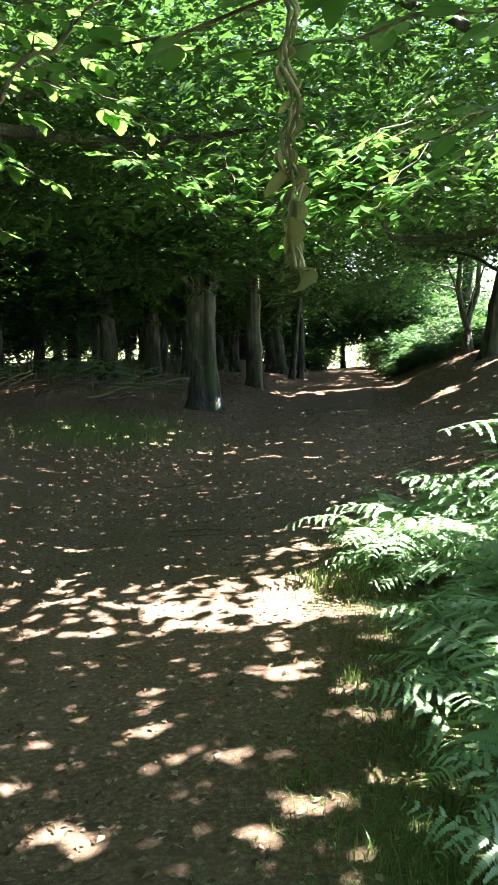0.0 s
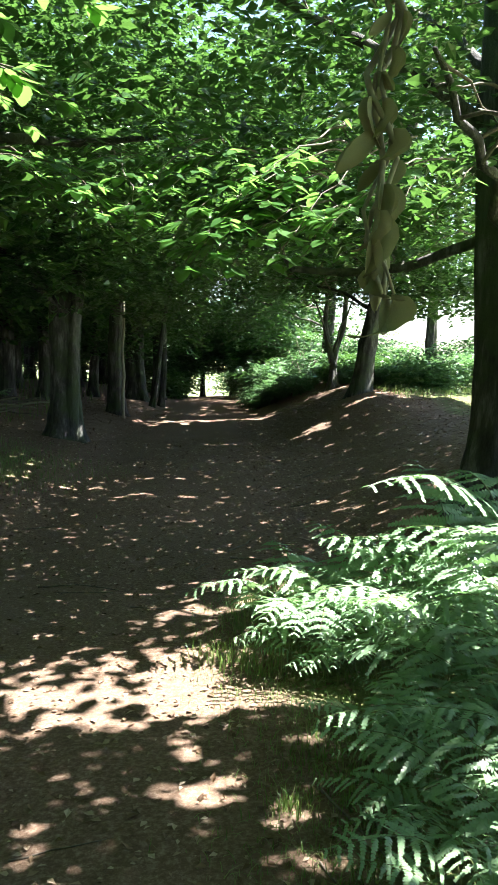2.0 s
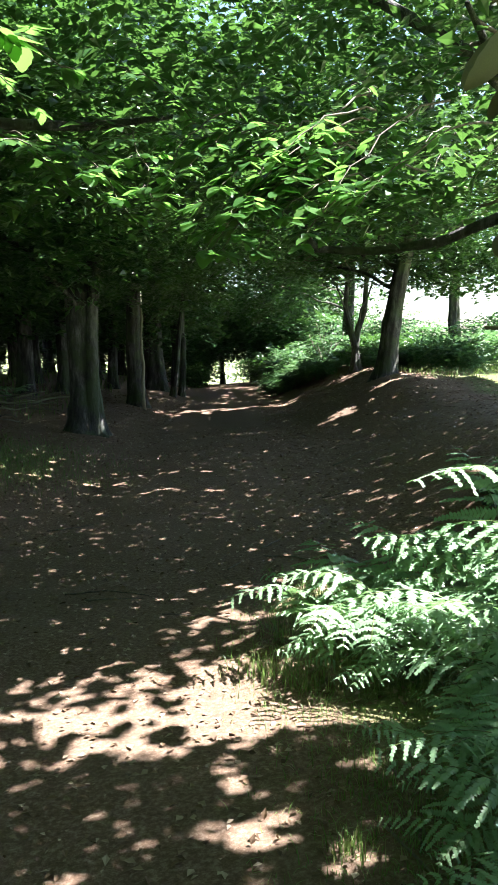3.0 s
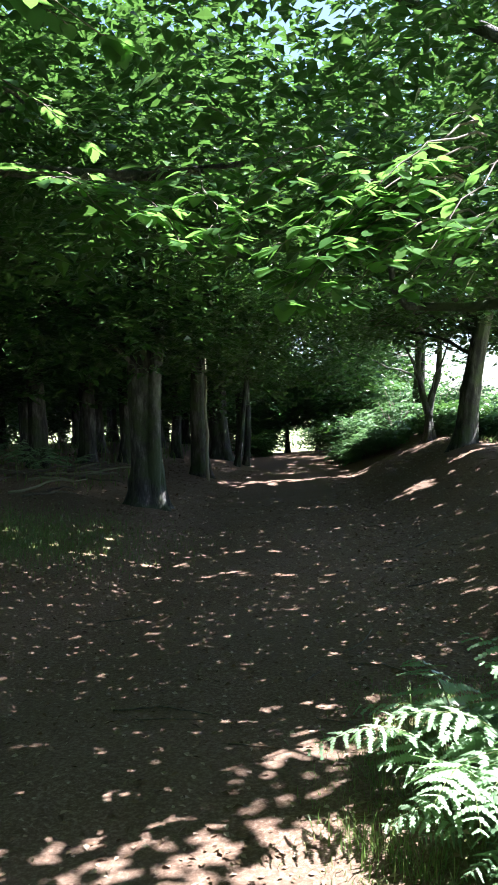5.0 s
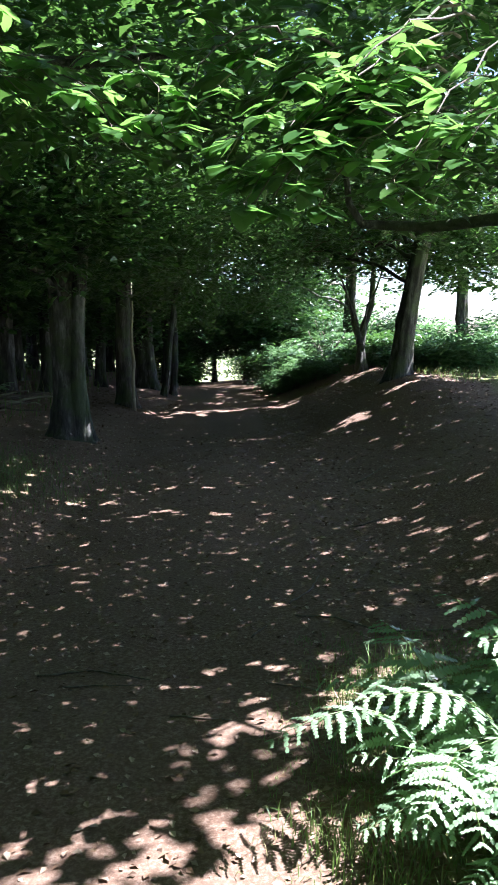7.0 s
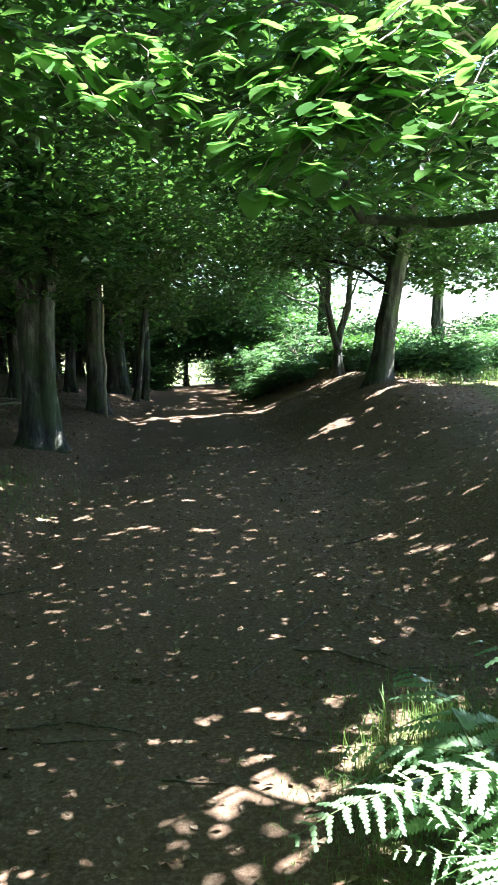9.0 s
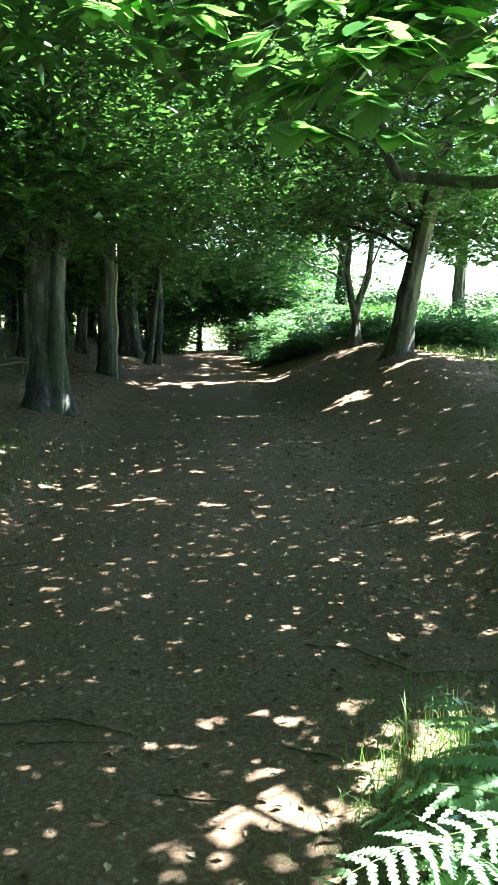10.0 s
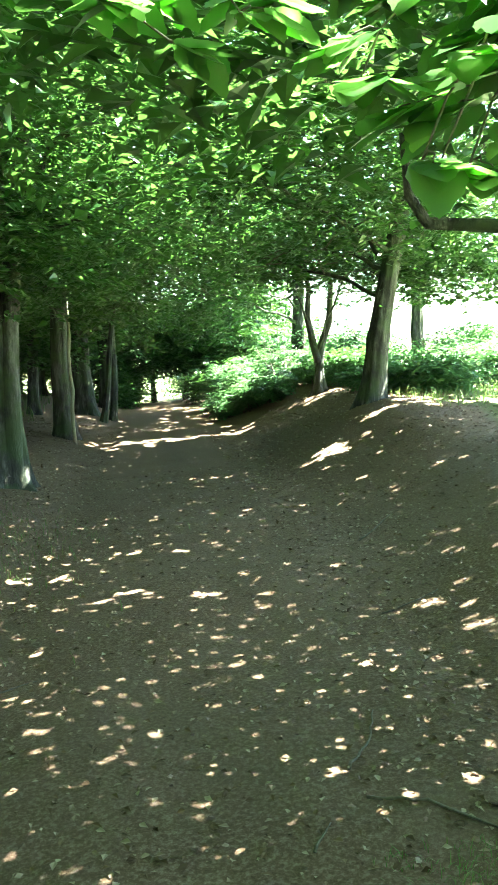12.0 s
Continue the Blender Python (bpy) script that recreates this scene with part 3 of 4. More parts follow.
def spray(p0, p1, n, size, label, seed, thick=0.007, droop=0.12, spread=0.22):
    """A leafy branch: a twig with side shoots and alternate leaves, each leaf a part."""
    r_ = random.Random(seed)
    root = new("leafy_branch")
    root.location = p0
    tagged(root, label, "branch", "low leafy branches over the path")
    pts = bent(p0, p1, droop, 10, 0.02, seed)
    v, f = tube(pts, [thick * (1 - 0.75 * i / 10) for i in range(11)], 6)
    o = raw("branch", v, f, TWIG, root, True)
    o.matrix_parent_inverse = Matrix.Translation(-Vector(p0))
    main = (Vector(p1) - Vector(p0)).normalized()
    flat = main.cross(Vector((0, 0, 1))).normalized()
    left = n
    for i in range(3, 11):
        s = 1 if i % 2 else -1
        reach = spread * (1.25 - i / 10) * r_.uniform(0.7, 1.3)
        d = (flat * s + main * r_.uniform(0.5, 1.0) + Vector((0, 0, r_.uniform(-0.25, 0.1)))).normalized()
        q = pts[i] + d * reach
        v, f = tube(bent(pts[i], q, 0.01, 4, 0.006, seed + i), [thick * 0.35 * (1 - 0.6 * j / 4) for j in range(5)], 5)
        o = raw("twig", v, f, TWIG, root, True)
        o.matrix_parent_inverse = Matrix.Translation(-Vector(p0))
        k = max(2, round(n / 8))
        for j in range(k):
            t = (j + 0.6) / k
            b = pts[i].lerp(q, t)
            ss = 1 if j % 2 else -1
            across = d.cross(Vector((0, 0, 1))).normalized() * ss
            al = d * r_.uniform(0.5, 1.0) + across * r_.uniform(0.3, 1.0) + Vector((0, 0, r_.uniform(-0.35, 0.1)))
            nn = Vector((r_.uniform(-0.25, 0.25), r_.uniform(-0.25, 0.25), 1))
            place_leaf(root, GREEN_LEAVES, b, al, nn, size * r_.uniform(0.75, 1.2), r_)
    return root


LOW = "low beech branch with fresh green toothed leaves over the path"
SPRAYS = [
    ((0.75, 5.7, 2.5), (0.08, 5.02, 1.92), 72, 0.105), ((0.8, 5.6, 2.5), (0.17, 5.07, 2.0), 72, 0.105), ((0.6, 5.8, 2.6), (-0.06, 5.12, 2.07), 72, 0.105), ((0.85, 5.9, 2.6), (0.22, 5.22, 2.12), 72, 0.105),
    ((0.4, 5.9, 2.7), (-0.2, 5.22, 2.22), 64, 0.105), ((0.9, 5.8, 2.7), (0.32, 5.38, 2.17), 72, 0.105), ((0.7, 6.0, 2.7), (0.05, 5.42, 2.3), 64, 0.105), ((1.0, 6.1, 2.7), (0.45, 5.55, 2.25), 64, 0.105),
    ((0.95, 6.0, 2.9), (0.02, 5.0, 1.90), 34, 0.10), ((1.35, 5.8, 2.8), (0.48, 5.05, 2.0), 34, 0.10), ((0.9, 5.6, 2.7), (0.2, 5.2, 2.2), 30, 0.10),
    ((0.2, 6.1, 2.8), (-0.22, 5.3, 2.32), 26, 0.10), ((1.5, 5.5, 2.6), (0.72, 5.1, 2.08), 30, 0.10), ((0.6, 6.2, 2.8), (0.35, 5.4, 2.12), 30, 0.10),
    ((-1.8, 6.7, 3.0), (-0.85, 6.1, 2.42), 30, 0.10), ((-0.9, 7.0, 3.0), (-0.2, 6.2, 2.5), 30, 0.10), ((0.2, 7.3, 3.0), (0.6, 6.4, 2.5), 30, 0.10),
    ((1.7, 7.2, 3.0), (1.2, 6.5, 2.4), 30, 0.10), ((2.2, 6.6, 3.0), (1.5, 5.9, 2.3), 26, 0.10), ((-1.7, 5.6, 3.1), (-0.9, 5.5, 2.72), 26, 0.10),
    ((-0.6, 6.2, 3.1), (0.0, 5.8, 2.62), 30, 0.10), ((0.9, 6.5, 3.1), (1.0, 5.8, 2.55), 30, 0.10), ((1.9, 7.8, 3.1), (1.5, 7.2, 2.45), 26, 0.11), ((0.6, 8.2, 3.0), (0.2, 7.4, 2.5), 26, 0.11),
    ((0.6, 5.6, 2.35), (0.0, 5.0, 1.92), 56, 0.105), ((0.85, 5.6, 2.35), (0.25, 5.08, 1.93), 56, 0.105), ((1.1, 5.6, 2.35), (0.45, 5.12, 1.95), 56, 0.105), ((1.2, 5.7, 2.4), (0.62, 5.25, 2.0), 56, 0.105),
    ((1.9, 7.4, 2.6), (1.1, 7.1, 2.25), 48, 0.10), ((1.6, 7.7, 2.6), (0.75, 7.3, 2.2), 48, 0.10), ((2.3, 7.5, 2.5), (1.55, 7.0, 2.1), 48, 0.10), ((1.5, 8.2, 2.7), (1.0, 7.6, 2.3), 40, 0.10),
    ((-1.2, 5.9, 2.65), (-0.5, 5.1, 2.2), 56, 0.10), ((-0.9, 5.9, 2.6), (-0.36, 5.05, 2.1), 56, 0.10), ((-1.3, 5.6, 2.6), (-0.7, 5.2, 2.26), 48, 0.10), ((-0.5, 6.0, 2.7), (-0.25, 5.1, 2.16), 48, 0.10),
]
for k, (p0, p1, n, size) in enumerate(SPRAYS):
    spray(p0, p1, n, size, LOW, 100 + k)
SHADE = "dark shaded branch with drooping toothed leaves close overhead"
spray((1.6, 1.8, 2.22), (0.02, 1.72, 1.99), 40, 0.085, SHADE, 201, 0.012, 0.03, 0.14)
spray((1.5, 2.1, 2.12), (0.25, 2.0, 2.04), 36, 0.085, SHADE, 206, 0.010, 0.03, 0.16)
spray((1.35, 1.85, 2.0), (0.62, 1.74, 1.77), 24, 0.085, "shaded leafy twig with a few bluish shining leaves", 202, 0.006, 0.03, 0.12)
spray((-1.7, 3.1, 2.5), (-0.62, 2.95, 1.98), 40, 0.06, "sunlit leafy beech twig hanging beside the path", 203, 0.006, 0.1, 0.3)
spray((-1.5, 2.7, 2.25), (-0.78, 2.95, 1.8), 34, 0.06, "sunlit leafy beech twig hanging beside the path", 204, 0.006, 0.1, 0.3)
for k, (p0, p1) in enumerate([((-1.8, 3.4, 2.7), (-0.75, 3.1, 2.25)), ((-1.6, 3.3, 2.75), (-0.5, 3.1, 2.42)), ((-1.5, 3.1, 2.5), (-0.4, 2.95, 2.2)), ((-1.8, 3.2, 2.45), (-0.8, 3.05, 2.05)), ((-1.3, 3.5, 2.8), (-0.25, 3.25, 2.5)), ((-1.9, 3.3, 2.3), (-0.95, 3.1, 1.85)), ((-1.4, 3.6, 2.7), (-0.35, 3.5, 2.28))]):
    spray(p0, p1, 56, 0.075, "sunlit leafy beech twig hanging beside the path", 210 + k, 0.007, 0.08, 0.3)
spray((-0.75, 2.45, 1.98), (-0.15, 2.5, 2.42), 16, 0.06, "pale rising twig with small sunlit leaves", 205, 0.012, 0.02, 0.15)

# the withered strand
dead = new("withered_branch")
dead.location = (0.375, 1.64, 2.03)
tagged(dead, "withered hanging twig with curled pale olive dead leaves", "branch")
r_ = random.Random(77)
pts = [Vector((0.375 + 0.012 * math.sin(i * 1.3) , 1.64 + 0.010 * math.cos(i * 1.7), 2.03 - 0.031 * i)) for i in range(17)]
for off, rad in ((0, 0.005), (2.1, 0.0042), (4.2, 0.003)):
    w = [p + Vector((0.009 * math.cos(i * 0.9 + off), 0.009 * math.sin(i * 0.9 + off), 0)) for i, p in enumerate(pts)]
    v, f = tube(w, [rad * (1.2 - 0.5 * i / 16) for i in range(17)], 6, 0.2, int(off))
    o = raw("stem", v, f, STRAW, dead, True)
    o.matrix_parent_inverse = Matrix.Translation(-dead.location)
for i in range(2, 17):
    for j in range(2 if i > 5 else 1):
        a = r_.random() * 6.28
        al = Vector((math.cos(a) * 0.22, math.sin(a) * 0.22, -1))
        place_leaf(dead, DEAD_LEAVES, pts[i] + Vector((math.cos(a), math.sin(a), 0)) * 0.006, al, (math.cos(a), math.sin(a), 0.2), r_.uniform(0.035, 0.07) * (1.25 if i > 9 else 1.0), r_, "dead_leaf", 0.42 if i > 9 else 0.3)

# ---- leaves added to close the roof: sunlight only falls through the gaps ----
CELL = 0.042
X0, X1, Y0, Y1 = -6.0, 3.6, 0.2, 22.4
NX, NY = int((X1 - X0) / CELL), int((Y1 - Y0) / CELL)
shade = np.zeros((NX, NY), bool)


def cast(c):
    foot = c[:, :2] - c[:, 2:3] * SLOPE
    i, j = ((foot[:, 0] - X0) / CELL).astype(int), ((foot[:, 1] - Y0) / CELL).astype(int)
    ok = (i >= 0) & (i < NX) & (j >= 0) & (j < NY)
    shade[i[ok], j[ok]] = True


def cast_leaves(c, a, L):
    u = a / np.linalg.norm(a, axis=1, keepdims=True) * L[:, None]
    for t in (0.46,):
        cast(c + u * t)


for root, inv, (c, a, m, L), at in CROWNS:
    cast_leaves(c, a, L)
cast(np.array([tuple(p) for p, s in NEAR_LEAF if p.y > 3.5]))
fill = []
for share in (0.45, 0.6, 0.8, 1.0, 1.0, 1.0, 1.0, 1.0, 1.0):
    ci, cj = np.nonzero(~shade)
    pick = rng.random(len(ci)) < share
    foot = np.stack([X0 + (ci[pick] + 0.5) * CELL, Y0 + (cj[pick] + 0.5) * CELL], 1) + rng.normal(0, 0.008, (pick.sum(), 2))
    hz = 4.5 + 0.9 * np.sin(foot[:, 0] * 1.1 + 0.6) * np.sin(foot[:, 1] * 0.8) + 0.6 * np.sin(foot[:, 0] * 2.7 - foot[:, 1] * 2.1) + rng.normal(0, 0.35, len(foot))
    z_low = over_spray(np.concatenate([foot, np.zeros((len(foot), 1))], 1))
    low_ok = (z_low > 0) & (foot[:, 1] + z_low * SLOPE[1] > 6.0)
    hz = np.where(low_ok, z_low + rng.normal(0, 0.13, len(hz)), hz)
    c = np.concatenate([foot + hz[:, None] * SLOPE, hz[:, None]], 1)
    a = np.stack([rng.normal(0, 1, len(c)), rng.normal(0, 1, len(c)), rng.normal(-0.1, 0.15, len(c))], 1)
    m = np.stack([rng.normal(0, 0.3, len(c)), rng.normal(0, 0.3, len(c)), np.ones(len(c))], 1)
    L = rng.uniform(0.11, 0.16, len(c))
    keep = ~in_gap(c, 0.03) & ~((c[:, 1] < 5.9) & (c[:, 2] < 3.0)) & ~((z_low > 0) & ~low_ok & (np.sin(foot[:, 0] * 23) + np.sin(foot[:, 1] * 19 + foot[:, 0] * 7) > -0.25))
    c = c - a / np.linalg.norm(a, axis=1, keepdims=True) * L[:, None] * 0.45
    fill.append([q[keep] for q in (c, a, m, L)])
    cast_leaves(*[fill[-1][q] for q in (0, 1, 3)])
# leaves added as a wider roof to deepen the shade: to the side, behind the start and over the crest of the bank
for _ in range(2):
    step_ = 0.085
    ox, oy = np.meshgrid(np.arange(-12, 5.4, step_), np.arange(-9, 33, step_))
    foot = np.stack([ox.ravel(), oy.ravel()], 1) + rng.normal(0, 0.03, (ox.size, 2))
    inside = (foot[:, 0] > X0) & (foot[:, 0] < X1) & (foot[:, 1] > Y0) & (foot[:, 1] < Y1)
    sunny = (foot[:, 0] > 2.2) & ((foot[:, 1] > 12.5) | (foot[:, 1] > -0.5) & (foot[:, 1] < 6.5)) | (np.abs(foot[:, 0] + 0.4) > 1.15) & (foot[:, 0] > -3.5) & (foot[:, 1] > 22)
    foot = foot[~inside & ~sunny & (rng.random(len(foot)) < 0.62)]
    hz = 5.0 + 0.9 * np.sin(foot[:, 0] * 1.1 + 0.6) * np.sin(foot[:, 1] * 0.8) + rng.normal(0, 0.5, len(foot))
    c = np.concatenate([foot + hz[:, None] * SLOPE, hz[:, None]], 1)
    a = np.stack([rng.normal(0, 1, len(c)), rng.normal(0, 1, len(c)), rng.normal(-0.1, 0.15, len(c))], 1)
    m = np.stack([rng.normal(0, 0.3, len(c)), rng.normal(0, 0.3, len(c)), np.ones(len(c))], 1)
    L = rng.uniform(0.16, 0.22, len(c))
    keep = ~in_gap(c, 0.05)
    fill.append([q[keep] for q in (c, a, m, L)])
c, a, m, L = (np.concatenate(q) for q in zip(*fill))
where = np.array([at for *_, at in CROWNS])
nearest = ((c[:, None, :2] - where[None]) ** 2).sum(2).argmin(1)
for k, (root, inv, arr, at) in enumerate(CROWNS):
    s = nearest == k
    cc, aa, mm, LL = (np.concatenate([p, q[s]]) for p, q in zip(arr, (c, a, m, L)))
    v, f = leaves(cc, aa, mm, LL, LL * rng.uniform(0.5, 0.68, len(LL)))
    o = tagged(raw("crown", v, f, LEAF, root), "layered crown of green leaves, filled out to block the sun", kind="stuff")
    o.matrix_parent_inverse = inv
CROWNS.clear()

# ---- the deeper wood: standing trees with shared meshes ----
def finish(root, inv, arr, mat, name="crown"):
    cc, aa, mm, LL = arr
    v, f = leaves(cc, aa, mm, LL, LL * rng.uniform(0.5, 0.68, len(LL)))
    o = tagged(raw(name, v, f, mat, root), kind="stuff")
    o.matrix_parent_inverse = inv
    return o


far_tree = tree("woodland_tree", -6.0, 20.0, 0.17, 9, (0.01, 0.0),
                [(-6.0, 19.6, 3.2, 2.0, 2.0, 1.5, 300), (-6.2, 20.2, 6.2, 2.8, 2.8, 1.8, 300)], 0.18, "dark woodland tree with a bare straight trunk", 41)
root, inv, arr, at = CROWNS.pop()
finish(root, inv, arr, LEAF)
r_ = random.Random(5)
spots = [(-4.7, 20.2), (-4.1, 21.6), (-5.2, 18.2), (-3.4, 25.0), (-3.0, 31.0), (-4.6, 29.0), (-5.5, 24.5), (-7.3, 17.0), (-8.5, 22.5), (-6.9, 27.5), (-4.5, 34.5), (-7, 33), (-9.5, 28), (-10.5, 19.5),
         (-9.0, 36), (-12, 25), (-12, 33), (-13.5, 19), (-6, 39), (-11, 40), (-8.0, 13.5), (-10.5, 14.5), (4.0, 40), (-3.2, 40), (2.6, 44)]
for x, y in spots:
    s = r_.uniform(0.8, 1.15)
    copy_thing(far_tree, pose(x, y, float(ground_z(x, y)), 0, 0, r_.uniform(0, 360)) @ Matrix.Diagonal((s, s, s, 1)))


def shrub(x, y, w, h, n, size, label, name="shrub", mat=None, category="shrub"):
    root = new(name)
    z = float(ground_z(x, y))
    root.location = (x, y, z)
    tagged(root, label, category)
    inv = Matrix.Translation((-x, -y, -z))
    blobs = []
    q_ = random.Random(int(x * 100 + y * 7))
    for k in range(5):
        blobs.append((x + q_.uniform(-0.6, 0.6) * w, y + q_.uniform(-0.6, 0.6) * w, z + h * q_.uniform(0.25, 0.75), w * q_.uniform(0.4, 0.75), w * q_.uniform(0.4, 0.75), h * q_.uniform(0.25, 0.4), n // 5))
        p = (x + q_.uniform(-0.5, 0.5) * w, y + q_.uniform(-0.5, 0.5) * w, z + h * 0.75)
        v, f = tube(bent((x + q_.uniform(-0.2, 0.2), y, z - 0.05), p, 0.1, 6, 0.05, k), [0.03 * (1 - 0.8 * i / 6) for i in range(7)], 6)
        o = raw("stem", v, f, TWIG, root, True)
        o.matrix_parent_inverse = inv
    finish(root, inv, crown_leaves(blobs, size, 0.0, 0.03), mat or LEAF, "foliage")
    return root


UNDER = "dense dark green understorey shrub beneath the trees"
base_shrub = shrub(-9.5, 24.0, 1.9, 3.6, 420, 0.17, UNDER)
r_ = random.Random(8)
for x, y in [(-8.2, 30), (-6.5, 36.5), (-4.4, 41), (-11, 16.5), (-12.5, 21.5), (-12, 28), (-10.5, 33), (-9, 39), (-14, 15.5), (-14.5, 25), (-14, 32), (-12.5, 37), (-2.4, 42.5), (-12, 12), (-15, 19.5),
             (3.8, 38), (2.9, 41.5), (-4.2, 37.2)]:
    s = r_.uniform(0.8, 1.25)
    copy_thing(base_shrub, pose(x, y, float(ground_z(x, y)), 0, 0, r_.uniform(0, 360)) @ Matrix.Diagonal((s, s, s * r_.uniform(0.8, 1.2), 1)))
# unseen wall of shrubs and trees, added behind the start to hold back sky light
for x, y in [(-7, -5), (-4.2, -7), (-1, -8), (2.2, -8), (5, -7), (8, -4.5), (-8.5, -1), (-8.5, 3.5), (-9, 7.5)]:
    copy_thing(base_shrub, pose(x, y, float(ground_z(x, y)), 0, 0, r_.uniform(0, 360)) @ Matrix.Diagonal((1.5, 1.5, 1.5, 1)))
    copy_thing(far_tree, pose(x - 0.5, y - 1.5, float(ground_z(x - 0.5, y - 1.5)), 0, 0, r_.uniform(0, 360)))
BRIGHT = "sunlit light green shrub growing on the bank"
for x, y, w, h in [(2.5, 23.2, 0.8, 1.0), (2.7, 25.0, 1.0, 1.3), (2.9, 27.5, 1.2, 1.7), (3.3, 30.5, 1.3, 1.6), (4.4, 22.5, 0.9, 0.8), (5.6, 20.6, 1.0, 1.0), (7.4, 22.5, 1.3, 1.5), (5.6, 27.0, 1.4, 1.5), (4.2, 17.6, 0.6, 0.5), (3.6, 25.5, 1.2, 1.4), (4.4, 24.4, 1.1, 1.2), (6.4, 19.0, 0.9, 0.9), (4.9, 29.5, 1.4, 1.6), (8.5, 26.0, 1.5, 1.4)]:
    shrub(x, y, w, h, 260, 0.11, BRIGHT, mat=LEAF_BRIGHT)

for x, y, w, h in [(1.35, 23.4, 0.45, 0.5), (1.75, 22.6, 0.45, 0.5), (1.9, 23.8, 0.55, 0.7), (1.4, 25.2, 0.5, 0.65), (2.0, 25.6, 0.6, 0.75), (1.5, 27.2, 0.55, 0.8), (2.2, 27.4, 0.6, 0.8), (1.6, 29.4, 0.6, 0.9), (2.4, 29.6, 0.7, 1.0), (1.7, 31.5, 0.6, 1.2), (2.2, 21.8, 0.4, 0.45),
                   (3.2, 22.4, 0.5, 0.6), (3.5, 20.9, 0.5, 0.6), (3.4, 18.4, 0.35, 0.4)]:
    shrub(x, y, w, h, 300, 0.075, "low bright green undergrowth spilling down the bank", mat=LEAF_BRIGHT)
for x, y, w, h in [(-1.9, 33.5, 0.7, 1.6), (2.4, 34.2, 0.8, 1.8), (-1.35, 32.6, 0.45, 1.1), (1.75, 32.8, 0.45, 1.2), (-1.5, 31.0, 0.35, 0.7), (1.3, 30.6, 0.4, 0.8), (1.0, 46.0, 1.4, 1.6)]:
    shrub(x, y, w, h, 300, 0.13, "leafy shrub beside the far end of the path")

# bare pale stem beside the second beech
pale = new("dead_stem")
pale.location = (-1.93, 19.5, float(ground_z(-1.93, 19.5)))
tagged(pale, "thin pale barkless dead stem standing against a beech", "tree")
v, f = tube(bent((0, 0, -0.05), (-0.04, 0.0, 3.3), 0.0, 10, 0.02, 4), [0.04 * (1 - 0.5 * i / 10) for i in range(11)], 8, 0.2, 3)
raw("stem", v, f, STRAW, pale, True)


# ---- ferns ----
def frond_mesh(seed, length=0.6, pairs=10):
    """A bracken frond: a bare upright stalk, then a blade that arches over, with comb-like leaflets on both sides."""
    r_ = random.Random(seed)
    n = 26
    pts, dirs = [], []
    p = Vector((0, 0, 0))
    start, turn, tipdrop = r_.uniform(2, 10), r_.uniform(58, 82), r_.uniform(5, 35)
    sway = r_.uniform(-0.25, 0.25)
    for i in range(n + 1):
        t = i / n
        ang = radians(start + turn * step(min(1.0, t / 0.75)) + tipdrop * t ** 3)
        d = Vector((sway * t, math.sin(ang), math.cos(ang))).normalized()
        pts.append(p.copy())
        dirs.append(d)
        p = p + d * (length * 1.55 / n)
    vs, fs = tube(pts, [0.0042 * (1 - 0.85 * i / n) for i in range(n + 1)], 5)
    vs = [tuple(v) for v in vs]
    mats = [1] * len(fs)
    for k in range(pairs):
        t = 0.40 + 0.58 * (k / (pairs - 1)) ** 0.9
        i = min(n - 1, int(t * n))
        base, d = pts[i].lerp(pts[i + 1], t * n - i), dirs[i]
        for s in (-1, 1):
            reach = (length * 0.40 * (1 - (t - 0.40) / 0.62) ** 0.85 + 0.014) * r_.uniform(0.85, 1.1)
            ax = (Vector((s, 0, 0)) * 0.9 + d * r_.uniform(0.3, 0.55) + Vector((0, 0, r_.uniform(-0.4, 0.2)))).normalized()
            nrm = (ax.cross(d) * s).normalized()
            nrm = (nrm + ax.cross(nrm) * r_.uniform(-0.45, 0.45)).normalized()
            cross = nrm.cross(ax).normalized()
            lobes = max(4, int(reach / 0.015))
            drop = r_.uniform(0.1, 0.4)
            for j in range(lobes):
                u0, u1 = j / lobes, (j + 0.92) / lobes
                a, b = base + ax * reach * u0 - Vector((0, 0, drop * reach * u0 * u0)), base + ax * reach * u1 - Vector((0, 0, drop * reach * u1 * u1))
                for q in (-1, 1):
                    w = (0.125 * reach * (1 - u0) ** 0.6 + 0.004) * r_.uniform(0.75, 1.15)
                    out = cross * q * w + ax * w * 0.4 - nrm * r_.uniform(0.0, 0.3) * w
                    c0 = len(vs)
                    vs += [tuple(a), tuple(b), tuple(b + out * 0.6), tuple((a + b) * 0.5 + out), tuple(a + out * 0.5)]
                    fs.append((c0, c0 + 1, c0 + 2, c0 + 3, c0 + 4))
                    mats.append(0)
    me = bpy.data.meshes.new("frond")
    me.from_pydata(vs, [], fs)
    me.materials.append(FERN)
    me.materials.append(FERNSTEM)
    me.polygons.foreach_set("material_index", np.array(mats, np.int32))
    return me


FRONDS = [frond_mesh(s) for s in range(1, 9)]


